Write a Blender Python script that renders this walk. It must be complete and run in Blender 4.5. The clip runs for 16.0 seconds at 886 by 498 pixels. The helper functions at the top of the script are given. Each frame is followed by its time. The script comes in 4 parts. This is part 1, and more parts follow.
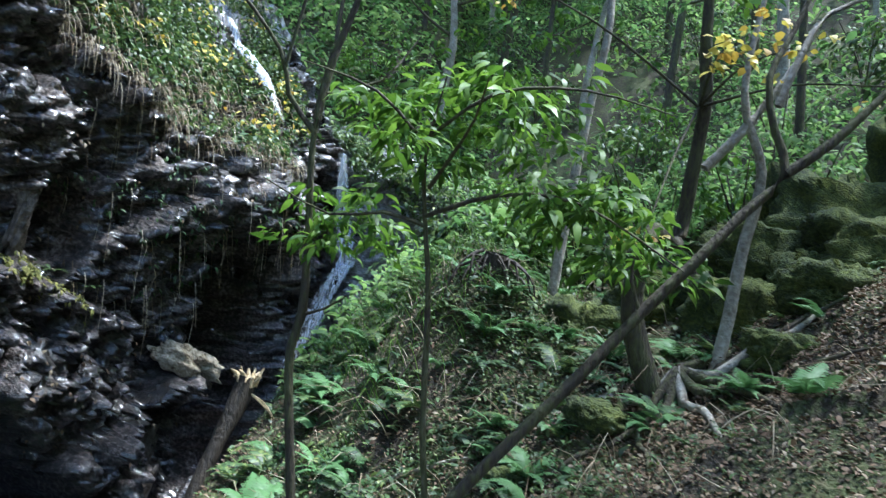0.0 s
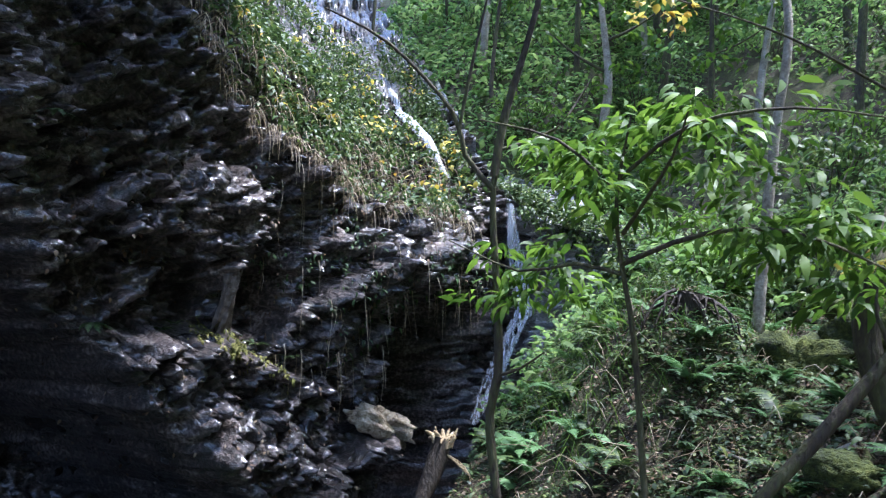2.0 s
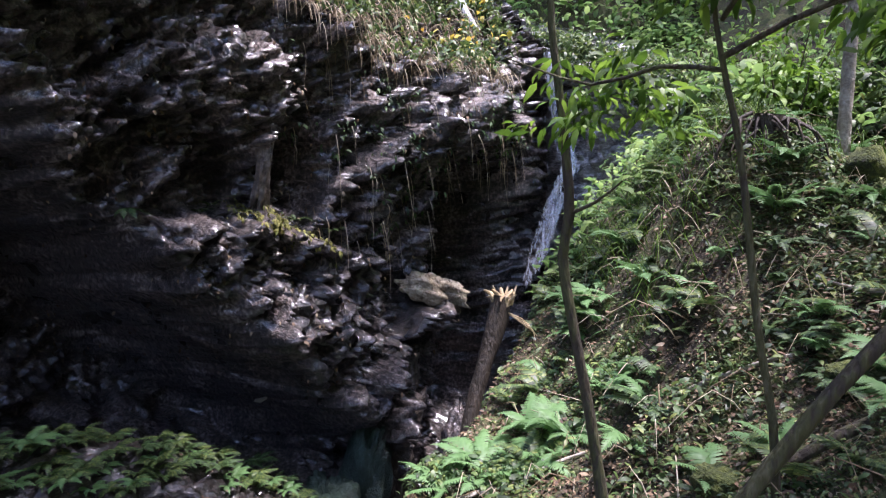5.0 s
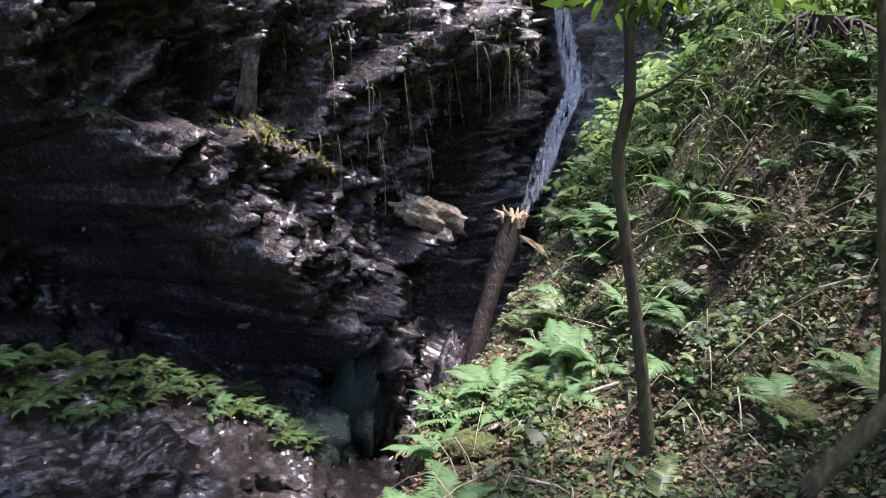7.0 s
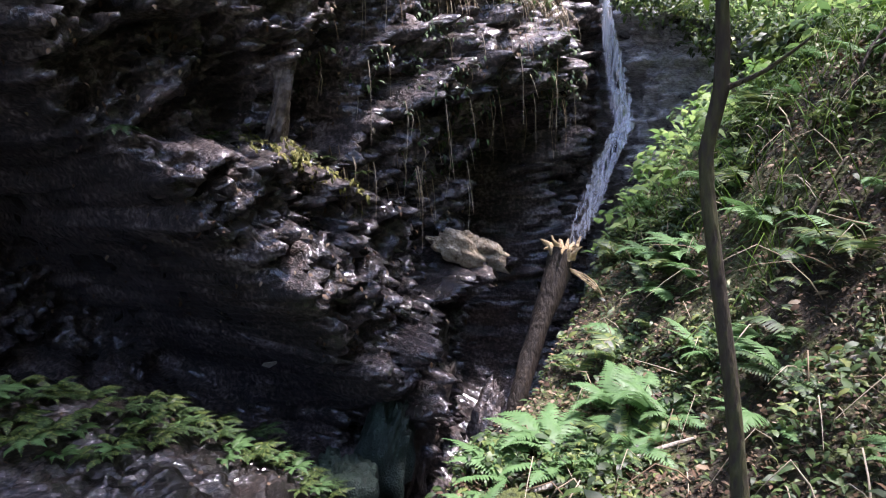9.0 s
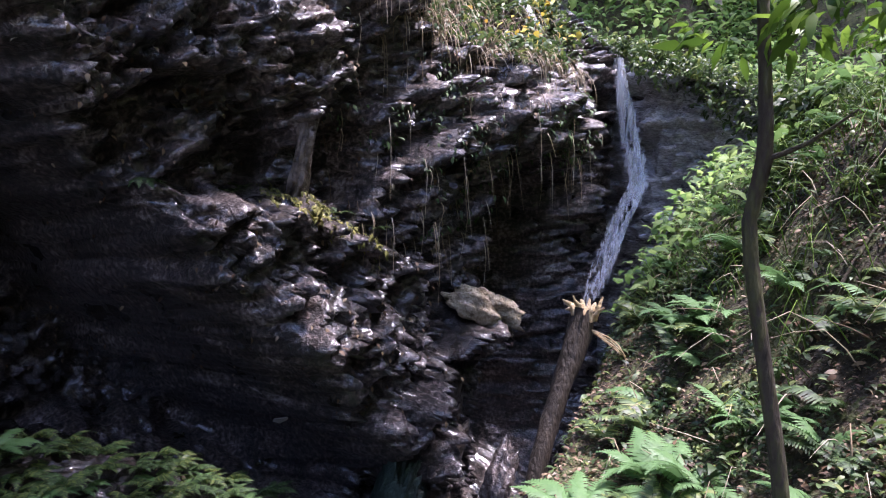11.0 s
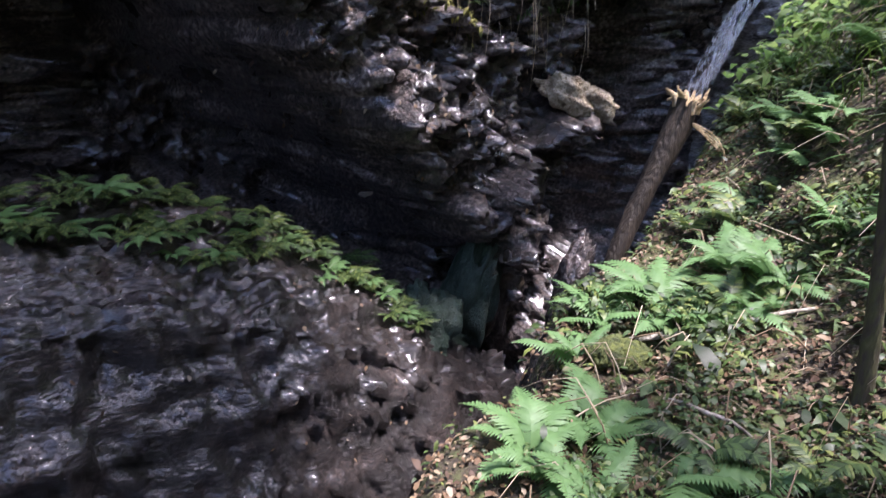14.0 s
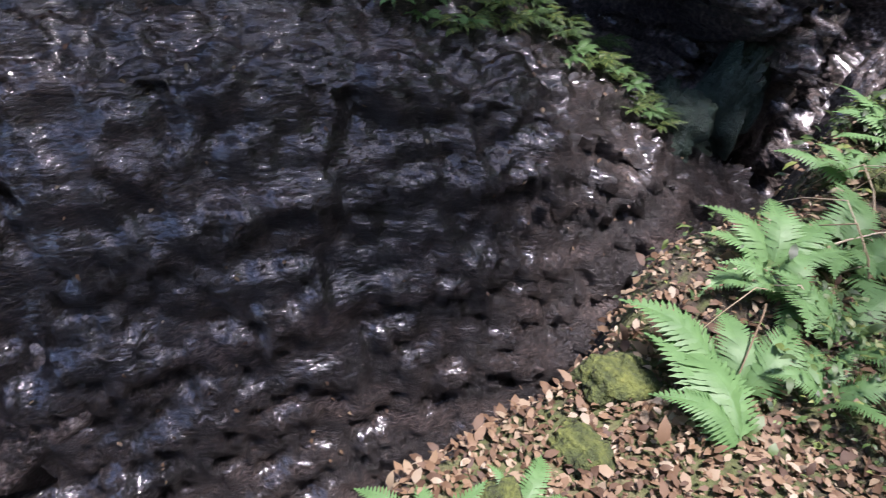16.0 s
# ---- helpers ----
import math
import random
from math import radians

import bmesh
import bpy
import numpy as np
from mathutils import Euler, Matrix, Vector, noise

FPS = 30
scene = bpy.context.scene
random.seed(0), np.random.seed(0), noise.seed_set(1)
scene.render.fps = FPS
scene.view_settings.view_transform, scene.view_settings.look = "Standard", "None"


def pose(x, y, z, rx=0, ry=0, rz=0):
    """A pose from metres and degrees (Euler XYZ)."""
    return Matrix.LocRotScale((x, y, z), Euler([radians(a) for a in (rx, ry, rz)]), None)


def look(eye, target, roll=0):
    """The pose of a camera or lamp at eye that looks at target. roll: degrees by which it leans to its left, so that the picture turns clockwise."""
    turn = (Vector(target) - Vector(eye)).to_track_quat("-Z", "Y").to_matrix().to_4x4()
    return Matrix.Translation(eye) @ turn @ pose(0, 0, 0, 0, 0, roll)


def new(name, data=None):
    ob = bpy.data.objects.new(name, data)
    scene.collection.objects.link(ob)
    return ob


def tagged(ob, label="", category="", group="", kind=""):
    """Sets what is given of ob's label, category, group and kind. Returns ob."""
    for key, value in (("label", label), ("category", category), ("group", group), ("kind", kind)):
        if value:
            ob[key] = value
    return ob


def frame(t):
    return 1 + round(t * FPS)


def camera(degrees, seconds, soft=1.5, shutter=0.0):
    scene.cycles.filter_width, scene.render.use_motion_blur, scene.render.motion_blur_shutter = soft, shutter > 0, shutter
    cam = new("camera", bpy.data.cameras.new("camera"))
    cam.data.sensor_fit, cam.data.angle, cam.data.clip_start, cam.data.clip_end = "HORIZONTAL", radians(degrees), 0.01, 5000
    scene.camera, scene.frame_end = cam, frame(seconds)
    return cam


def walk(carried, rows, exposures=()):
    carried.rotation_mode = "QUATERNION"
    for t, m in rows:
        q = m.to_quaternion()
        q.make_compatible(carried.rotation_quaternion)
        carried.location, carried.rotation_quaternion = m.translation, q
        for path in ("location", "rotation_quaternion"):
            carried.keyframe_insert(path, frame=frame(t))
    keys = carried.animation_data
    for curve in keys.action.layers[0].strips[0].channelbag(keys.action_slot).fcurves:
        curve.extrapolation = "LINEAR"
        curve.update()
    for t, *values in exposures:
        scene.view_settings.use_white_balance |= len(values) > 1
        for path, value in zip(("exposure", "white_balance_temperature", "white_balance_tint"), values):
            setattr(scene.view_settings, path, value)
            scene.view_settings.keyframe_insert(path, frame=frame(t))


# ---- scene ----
cam = camera(63.6, 16.0, soft=1.1, shutter=0.3)
PATH = [
    (0, (0.121, 0.444, 1.346), (0.088, 2.443, 1.4), 8.8),
    (0.5, (0.078, 0.499, 1.379), (-0.089, 2.488, 1.511), 8.3),
    (1, (0.035, 0.499, 1.426), (-0.256, 2.472, 1.58), 7.2),
    (1.5, (-0.014, 0.492, 1.414), (-0.416, 2.445, 1.565), 5.5),
    (2, (-0.032, 0.567, 1.39), (-0.534, 2.499, 1.52), 3.8),
    (2.5, (-0.031, 0.655, 1.359), (-0.611, 2.566, 1.465), 1.9),
    (3, (-0.03, 0.737, 1.312), (-0.655, 2.635, 1.398), 0.4),
    (3.5, (-0.065, 0.769, 1.293), (-0.684, 2.671, 1.328), -0.8),
    (4, (-0.112, 0.845, 1.277), (-0.729, 2.747, 1.236), -1.8),
    (4.5, (-0.21, 0.933, 1.228), (-0.814, 2.835, 1.094), -1.9),
    (4.7, (-0.237, 0.966, 1.206), (-0.835, 2.867, 1.036), -1.6),
    (6.8, (-0.656, 1.407, 0.928), (-1.179, 3.3, 0.55), 0.2),
    (7, (-0.692, 1.484, 0.895), (-1.212, 3.376, 0.509), 0.5),
    (7.5, (-0.747, 1.671, 0.81), (-1.281, 3.56, 0.424), 0.9),
    (8, (-0.792, 1.826, 0.746), (-1.353, 3.712, 0.386), 0.9),
    (8.5, (-0.829, 1.945, 0.696), (-1.425, 3.829, 0.387), 1.1),
    (9, (-0.871, 2.008, 0.664), (-1.499, 3.89, 0.408), 1.1),
    (11.5, (-1.017, 1.999, 0.709), (-1.668, 3.887, 0.613), 2.2),
    (12, (-1.016, 2.005, 0.707), (-1.68, 3.889, 0.615), 2.3),
    (12.5, (-0.96, 2.023, 0.662), (-1.666, 3.888, 0.518), 2.6),
    (13, (-0.95, 2.05, 0.62), (-1.693, 3.883, 0.321), 3.2),
    (13.5, (-0.985, 2.068, 0.588), (-1.752, 3.848, 0.093), 4.0),
    (14, (-1.055, 2.051, 0.538), (-1.838, 3.764, -0.134), 5.5),
    (14.5, (-1.074, 2.074, 0.504), (-1.908, 3.682, -0.345), 6.3),
    (15, (-1.088, 2.106, 0.464), (-1.994, 3.576, -0.545), 6.4),
    (15.5, (-1.101, 2.121, 0.432), (-2.086, 3.44, -0.703), 6.1),
    (16, (-1.117, 2.12, 0.418), (-2.205, 3.268, -0.806), 5.2),
]
EXPOSURES = ((0.0, 2.3, 5400, 6), (1.0, 2.35, 5400, 10), (4.0, 2.4, 5950, 32), (8.0, 2.4, 6250, 30), (12.0, 2.45, 6000, 38), (14.0, 2.4, 6200, 31), (15.5, 2.2, 6200, 29), (16.0, 2.15, 6200, 29))
walk(cam, [(t, look(eye, target, roll)) for t, eye, target, roll in PATH], EXPOSURES)

# ---- world and light ----
SUN_ELEVATION, SUN_AZIMUTH = 74.0, 75.0   # azimuth clockwise from +y
world = bpy.data.worlds.new("sky")
scene.world = world
world.use_nodes = True
sky = world.node_tree.nodes.new("ShaderNodeTexSky")
sky.sky_type, sky.sun_disc = "NISHITA", False
sky.sun_elevation, sky.sun_rotation = radians(SUN_ELEVATION), radians(SUN_AZIMUTH)
back = world.node_tree.nodes["Background"]
back.inputs["Strength"].default_value = 0.15
world.node_tree.links.new(sky.outputs["Color"], back.inputs["Color"])
sun = new("sun", bpy.data.lights.new("sun", "SUN"))
sun.data.energy, sun.data.angle, sun.data.color = 2.7, radians(8), (1.0, 0.97, 0.9)
az, el = radians(SUN_AZIMUTH), radians(SUN_ELEVATION)
sun_from = Vector((math.sin(az) * math.cos(el), math.cos(az) * math.cos(el), math.sin(el)))
sun.matrix_world = look(sun_from * 30, (0, 0, 0))


# ---- materials ----
def material(name, stops, scale=3.0, fine=25.0, rough=0.8, bump=0.3, bump_scale=40.0, mix=0.5, gloss_var=0.0, stretch=(1, 1, 1), translucent=0.0, island=False, crag=0.0, wet=0.0, film=0.14, film_scale=9.0):
    """A surface of two noises, coarse and fine, through a colour ramp, with a fine relief."""
    m = bpy.data.materials.new(name)
    m.use_nodes = True
    nt = m.node_tree
    bsdf = nt.nodes["Principled BSDF"]
    link = nt.links.new
    geo = nt.nodes.new("ShaderNodeNewGeometry")
    mp = nt.nodes.new("ShaderNodeMapping")
    mp.inputs["Scale"].default_value = stretch
    link(geo.outputs["Position"], mp.inputs["Vector"])
    n1, n2 = nt.nodes.new("ShaderNodeTexNoise"), nt.nodes.new("ShaderNodeTexNoise")
    n1.inputs["Scale"].default_value, n1.inputs["Detail"].default_value = scale, 6
    n2.inputs["Scale"].default_value, n2.inputs["Detail"].default_value = fine, 4
    for n in (n1, n2):
        link(mp.outputs["Vector"], n.inputs["Vector"])
    mx = nt.nodes.new("ShaderNodeMix")
    mx.inputs[0].default_value = mix
    link(n1.outputs["Fac"], mx.inputs[2])
    link(n2.outputs["Fac"], mx.inputs[3])
    fac = mx.outputs[0]
    if island:
        m2 = nt.nodes.new("ShaderNodeMix")
        m2.inputs[0].default_value = 0.75
        link(fac, m2.inputs[2])
        link(geo.outputs["Random Per Island"], m2.inputs[3])
        fac = m2.outputs[0]
    ramp = nt.nodes.new("ShaderNodeValToRGB")
    els = ramp.color_ramp.elements
    while len(els) < len(stops):
        els.new(0.5)
    for e, (p, c) in zip(els, stops):
        e.position, e.color = p, (*c, 1)
    link(fac, ramp.inputs["Fac"])
    link(ramp.outputs["Color"], bsdf.inputs["Base Color"])
    bsdf.inputs["Roughness"].default_value = rough
    if wet:
        bsdf.inputs["Coat Weight"].default_value = wet
        bsdf.inputs["Coat Roughness"].default_value = film
        bsdf.inputs["Coat IOR"].default_value = 1.6
    if gloss_var:
        mr = nt.nodes.new("ShaderNodeMapRange")
        mr.inputs["From Min"].default_value, mr.inputs["From Max"].default_value = 0.35, 0.65
        mr.inputs["To Min"].default_value, mr.inputs["To Max"].default_value = max(0.05, rough - gloss_var), min(1, rough + gloss_var)
        link(n1.outputs["Fac"], mr.inputs["Value"])
        link(mr.outputs["Result"], bsdf.inputs["Roughness"])
    if bump:
        nb = nt.nodes.new("ShaderNodeTexNoise")
        nb.inputs["Scale"].default_value, nb.inputs["Detail"].default_value = bump_scale, 5
        link(mp.outputs["Vector"], nb.inputs["Vector"])
        bp = nt.nodes.new("ShaderNodeBump")
        bp.inputs["Strength"].default_value, bp.inputs["Distance"].default_value = bump, 0.03
        link(nb.outputs["Fac"], bp.inputs["Height"])
        link(bp.outputs["Normal"], bsdf.inputs["Normal"])
    if crag:
        vo = nt.nodes.new("ShaderNodeTexVoronoi")
        vo.feature = "F1"
        vo.inputs["Scale"].default_value = crag
        warp = nt.nodes.new("ShaderNodeMix")
        warp.data_type, warp.blend_type = "RGBA", "ADD"
        warp.inputs[0].default_value = 0.25
        link(mp.outputs["Vector"], warp.inputs[6])
        link(n2.outputs["Color"], warp.inputs[7])
        link(warp.outputs[2], vo.inputs["Vector"])
        b2 = nt.nodes.new("ShaderNodeBump")
        b2.inputs["Strength"].default_value, b2.inputs["Distance"].default_value = 0.6, 0.06
        link(vo.outputs["Distance"], b2.inputs["Height"])
        link(bp.outputs["Normal"], b2.inputs["Normal"])
        link(b2.outputs["Normal"], bsdf.inputs["Normal"])
        n3 = nt.nodes.new("ShaderNodeTexNoise")
        n3.inputs["Scale"].default_value, n3.inputs["Detail"].default_value = film_scale, 3
        link(mp.outputs["Vector"], n3.inputs["Vector"])
        b3 = nt.nodes.new("ShaderNodeBump")
        b3.inputs["Strength"].default_value, b3.inputs["Distance"].default_value = 0.5, 0.04
        link(n3.outputs["Fac"], b3.inputs["Height"])
        link(b3.outputs["Normal"], bsdf.inputs["Coat Normal"])
    if translucent:
        out = nt.nodes["Material Output"]
        tr = nt.nodes.new("ShaderNodeBsdfTranslucent")
        sh = nt.nodes.new("ShaderNodeMixShader")
        sh.inputs[0].default_value = translucent
        link(ramp.outputs["Color"], tr.inputs["Color"])
        link(bsdf.outputs[0], sh.inputs[1])
        link(tr.outputs[0], sh.inputs[2])
        link(sh.outputs[0], out.inputs["Surface"])
    return m


ROCK = material("wet_dark_rock", [(0.36, (0.012, 0.010, 0.009)), (0.48, (0.04, 0.033, 0.03)), (0.56, (0.13, 0.1, 0.09)), (0.66, (0.32, 0.28, 0.26))],
                mix=0.55, scale=2.2, fine=18, rough=0.45, gloss_var=0.18, bump=0.5, bump_scale=34, crag=14, wet=0.85, film=0.17, film_scale=12.0)
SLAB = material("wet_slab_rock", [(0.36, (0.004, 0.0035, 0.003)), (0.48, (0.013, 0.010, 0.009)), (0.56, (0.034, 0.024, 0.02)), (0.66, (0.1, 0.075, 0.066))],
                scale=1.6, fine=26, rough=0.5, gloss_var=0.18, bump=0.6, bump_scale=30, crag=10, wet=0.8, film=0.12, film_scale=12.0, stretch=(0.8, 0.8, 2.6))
GREY_ROCK = material("grey_layered_rock", [(0.34, (0.05, 0.05, 0.055)), (0.5, (0.24, 0.24, 0.25)), (0.66, (0.5, 0.5, 0.52))], scale=2, fine=16, rough=0.45, gloss_var=0.2, bump=0.5, bump_scale=20, stretch=(1, 1, 3), crag=5, wet=0.5)
# near-black: the gully's deep shade is put into this rock colour
GULLY_SHADE = material("shade_black_rock", [(0.34, (0.0036, 0.0036, 0.003)), (0.5, (0.012, 0.0108, 0.009)), (0.66, (0.036, 0.0312, 0.027))], scale=2, fine=18, rough=0.92, bump=0.8)
TAN_ROCK = material("tan_rock", [(0.34, (0.13, 0.09, 0.05)), (0.48, (0.42, 0.34, 0.23)), (0.62, (0.66, 0.58, 0.44))], scale=4, fine=22, rough=0.7, bump=0.8, crag=9)
MOSS = material("moss_rock", [(0.32, (0.02, 0.022, 0.014)), (0.46, (0.045, 0.06, 0.016)), (0.6, (0.11, 0.13, 0.03)), (0.75, (0.2, 0.2, 0.05))], scale=2.2, fine=30, rough=0.95, bump=1.0, bump_scale=60)
SOIL = material("forest_soil", [(0.3, (0.015, 0.012, 0.008)), (0.46, (0.045, 0.035, 0.022)), (0.56, (0.06, 0.075, 0.022)), (0.72, (0.13, 0.11, 0.06))], scale=1.4, fine=20, rough=0.95, bump=1.0)
BARK = material("dark_bark", [(0.3, (0.02, 0.017, 0.012)), (0.46, (0.06, 0.048, 0.033)), (0.56, (0.075, 0.078, 0.03)), (0.72, (0.17, 0.15, 0.1))], scale=4, fine=40, rough=0.9, bump=0.8, stretch=(1, 1, 0.3))
DARK_BARK = material("wet_black_bark", [(0.3, (0.012, 0.009, 0.006)), (0.5, (0.035, 0.026, 0.017)), (0.7, (0.08, 0.06, 0.04))], scale=6, fine=40, rough=0.7, bump=0.8, stretch=(1, 1, 0.3))
PALE_BARK = material("pale_lichen_bark", [(0.3, (0.12, 0.1, 0.08)), (0.5, (0.3, 0.27, 0.22)), (0.7, (0.5, 0.48, 0.42))], scale=5, fine=30, rough=0.9, bump=0.6)
WOOD = material("rotten_wood", [(0.3, (0.25, 0.16, 0.08)), (0.5, (0.5, 0.37, 0.2)), (0.7, (0.66, 0.55, 0.36))], scale=8, fine=40, rough=0.85, bump=0.8)
LEAF = material("green_leaf", [(0.15, (0.04, 0.09, 0.012)), (0.5, (0.09, 0.18, 0.02)), (0.85, (0.18, 0.3, 0.04))], rough=0.5, bump=0, translucent=0.45, island=True)
# paler copy of the green leaf: haze and bright light put into the colour
LIGHTENED_LEAF = material("light_tinted_leaf", [(0.15, (0.08, 0.16, 0.05)), (0.5, (0.16, 0.28, 0.08)), (0.85, (0.3, 0.42, 0.14))], rough=0.6, bump=0, translucent=0.55, island=True)
DARK_LEAF = material("dark_green_leaf", [(0.15, (0.015, 0.035, 0.012)), (0.5, (0.035, 0.075, 0.022)), (0.85, (0.09, 0.16, 0.05))], rough=0.6, bump=0, translucent=0.25, island=True)
FERN = material("fern_green", [(0.15, (0.06, 0.14, 0.045)), (0.5, (0.11, 0.22, 0.075)), (0.85, (0.18, 0.33, 0.13))], rough=0.55, bump=0, translucent=0.35, island=False)
YELLOW_LEAF = material("yellow_leaf", [(0.1, (0.42, 0.24, 0.04)), (0.5, (0.52, 0.44, 0.07)), (0.9, (0.7, 0.62, 0.16))], rough=0.5, bump=0, translucent=0.4, island=True)
DRY_LEAF = material("dry_leaf", [(0.1, (0.0416, 0.0208, 0.0107)), (0.35, (0.0952, 0.0536, 0.0268)), (0.6, (0.161, 0.101, 0.0536)), (0.8, (0.226, 0.173, 0.107)), (0.95, (0.327, 0.286, 0.22))], rough=0.7, bump=0, translucent=0.1, island=True)
HERB = material("undergrowth_leaf", [(0.1, (0.02, 0.035, 0.012)), (0.4, (0.045, 0.085, 0.026)), (0.7, (0.09, 0.15, 0.04)), (0.93, (0.22, 0.25, 0.07))], rough=0.5, bump=0, translucent=0.3, island=True)
STRAW = material("dry_stem", [(0.2, (0.15, 0.105, 0.06)), (0.5, (0.285, 0.225, 0.143)), (0.8, (0.413, 0.352, 0.255))], rough=0.8, bump=0, island=True)
FAR_GREEN = material("far_slope_growth", [(0.3, (0.0264, 0.044, 0.0176)), (0.5, (0.077, 0.132, 0.044)), (0.7, (0.176, 0.264, 0.088))], scale=0.8, fine=9, rough=1, bump=1.0, bump_scale=8)


def water_material():
    m = bpy.data.materials.new("falling_water")
    m.use_nodes = True
    nt = m.node_tree
    bsdf = nt.nodes["Principled BSDF"]
    bsdf.inputs["Base Color"].default_value = (0.85, 0.89, 0.95, 1)
    bsdf.inputs["Roughness"].default_value = 0.25
    geo = nt.nodes.new("ShaderNodeNewGeometry")
    mp = nt.nodes.new("ShaderNodeMapping")
    mp.inputs["Scale"].default_value = (26, 26, 0.45)
    nz = nt.nodes.new("ShaderNodeTexNoise")
    nz.inputs["Scale"].default_value, nz.inputs["Detail"].default_value = 1.0, 4
    mr = nt.nodes.new("ShaderNodeMapRange")
    mr.inputs["From Min"].default_value, mr.inputs["From Max"].default_value = 0.4, 0.74
    mr.inputs["To Max"].default_value = 0.62
    nt.links.new(geo.outputs["Position"], mp.inputs["Vector"])
    nt.links.new(mp.outputs["Vector"], nz.inputs["Vector"])
    nt.links.new(nz.outputs["Fac"], mr.inputs["Value"])
    nt.links.new(mr.outputs["Result"], bsdf.inputs["Alpha"])
    return m


WATER = water_material()


# ---- numeric noise ----
def hash3(i, j, k, seed=0):
    h = (i.astype(np.int64) * 374761393 + j.astype(np.int64) * 668265263 + k.astype(np.int64) * 2147483647 + seed * 144665) & 0xFFFFFFFF
    h = ((h ^ (h >> 13)) * 1274126177) & 0xFFFFFFFF
    h = ((h ^ (h >> 16)) * 2246822519) & 0xFFFFFFFF
    return ((h ^ (h >> 15)) & 0xFFFFFF) / float(0xFFFFFF)


def vnoise(x, y, z, seed=0):
    """Smooth value noise from -1 to 1."""
    x, y, z = np.broadcast_arrays(np.asarray(x, float), np.asarray(y, float), np.asarray(z, float))
    i, j, k = np.floor(x), np.floor(y), np.floor(z)
    f, g, h = x - i, y - j, z - k
    f, g, h = (a * a * (3 - 2 * a) for a in (f, g, h))
    total = 0
    for a in (0, 1):
        for b in (0, 1):
            for c in (0, 1):
                w = (f if a else 1 - f) * (g if b else 1 - g) * (h if c else 1 - h)
                total = total + w * hash3(i + a, j + b, k + c, seed)
    return total * 2 - 1


def fbm(x, y, z, octaves=4, seed=0):
    total, amp = 0, 0.5
    for o in range(octaves):
        total = total + amp * vnoise(np.asarray(x) * 2**o, np.asarray(y) * 2**o, np.asarray(z) * 2**o, seed + o)
        amp *= 0.5
    return total


def blocks(x, y, z, seed=0):
    """A random level for each of a set of irregular blocks, and the depth of the cracks between them."""
    x, y, z = np.broadcast_arrays(np.asarray(x, float), np.asarray(y, float), np.asarray(z, float))
    i, j, k = np.floor(x), np.floor(y), np.floor(z)
    best, second, level = np.full(x.shape, 9.0), np.full(x.shape, 9.0), np.zeros(x.shape)
    for a in (-1, 0, 1):
        for b in (-1, 0, 1):
            for c in (-1, 0, 1):
                ci, cj, ck = i + a, j + b, k + c
                px, py, pz = ci + hash3(ci, cj, ck, seed), cj + hash3(ci, cj, ck, seed + 1), ck + hash3(ci, cj, ck, seed + 2)
                d = (x - px) ** 2 + (y - py) ** 2 + (z - pz) ** 2
                near = d < best
                second = np.where(near, best, np.minimum(second, d))
                lv = hash3(ci, cj, ck, seed + 3) + 0.8 * ((x - px) * (hash3(ci, cj, ck, seed + 4) - 0.5) + (z - pz) * (hash3(ci, cj, ck, seed + 5) - 0.5))
                level = np.where(near, lv, level)
                best = np.where(near, d, best)
    return level - 0.5, np.clip((np.sqrt(second) - np.sqrt(best)) * 4, 0, 1)


def step(x, a, b):
    t = np.clip((np.asarray(x, float) - a) / (b - a), 0, 1)
    return t * t * (3 - 2 * t)


# ---- mesh helpers ----
def mesh_object(name, verts, faces, mat, parent=None, smooth=False, label=""):
    me = bpy.data.meshes.new(name)
    verts = np.asarray(verts, np.float32)
    faces = np.asarray(faces, np.int32)
    me.vertices.add(len(verts))
    me.vertices.foreach_set("co", verts.ravel())
    n, k = faces.shape
    me.loops.add(n * k)
    me.loops.foreach_set("vertex_index", faces.ravel())
    me.polygons.add(n)
    me.polygons.foreach_set("loop_start", np.arange(0, n * k, k, dtype=np.int32))
    if smooth:
        me.polygons.foreach_set("use_smooth", np.ones(n, bool))
    me.update(calc_edges=True)
    me.validate()
    me.materials.append(mat)
    ob = new(name, me)
    if parent:
        ob.parent = parent
    if label:
        ob["label"] = label
    return ob


def grid_faces(nu, nv):
    a = np.arange((nu - 1) * nv).reshape(nu - 1, nv)[:, :-1].ravel()
    return np.stack([a, a + nv, a + nv + 1, a + 1], 1)


def empty(name, at=(0, 0, 0)):
    ob = new(name)
    ob.location = at
    return ob


def spaced(*runs):
    """Coordinates in runs of (from, to, step)."""
    return np.unique(np.round(np.concatenate([np.arange(a, b + 1e-6, s) for a, b, s in runs]), 4))


# ---- the ground ----
EDGE_Y = (-20, 0, 2, 3, 4, 5, 5.7, 6.6, 7.6, 9, 10.2, 12.2, 14, 20, 40, 70)
EDGE_X = (-2.2, -1.65, -1.64, -1.7, -1.84, -1.8, -1.73, -1.7, -1.6, -1.45, -1.3, -0.75, -0.6, -0.6, -0.6, -0.6)
EDGE_Z = (0.6, -0.55, -1.05, -1.05, -1.0, -0.97, -0.95, -0.85, -0.6, -0.15, 0.2, 1.0, 1.7, 6.0, 23.0, 40.0)
BED_Y = (-20, 2, 5, 8, 10, 12, 14, 16.5, 20, 40, 70)
BED_Z = (-7.0, -6.2, -5.6, -5.0, -4.7, -4.5, -4.2, 4.0, 7.5, 24.0, 41.0)


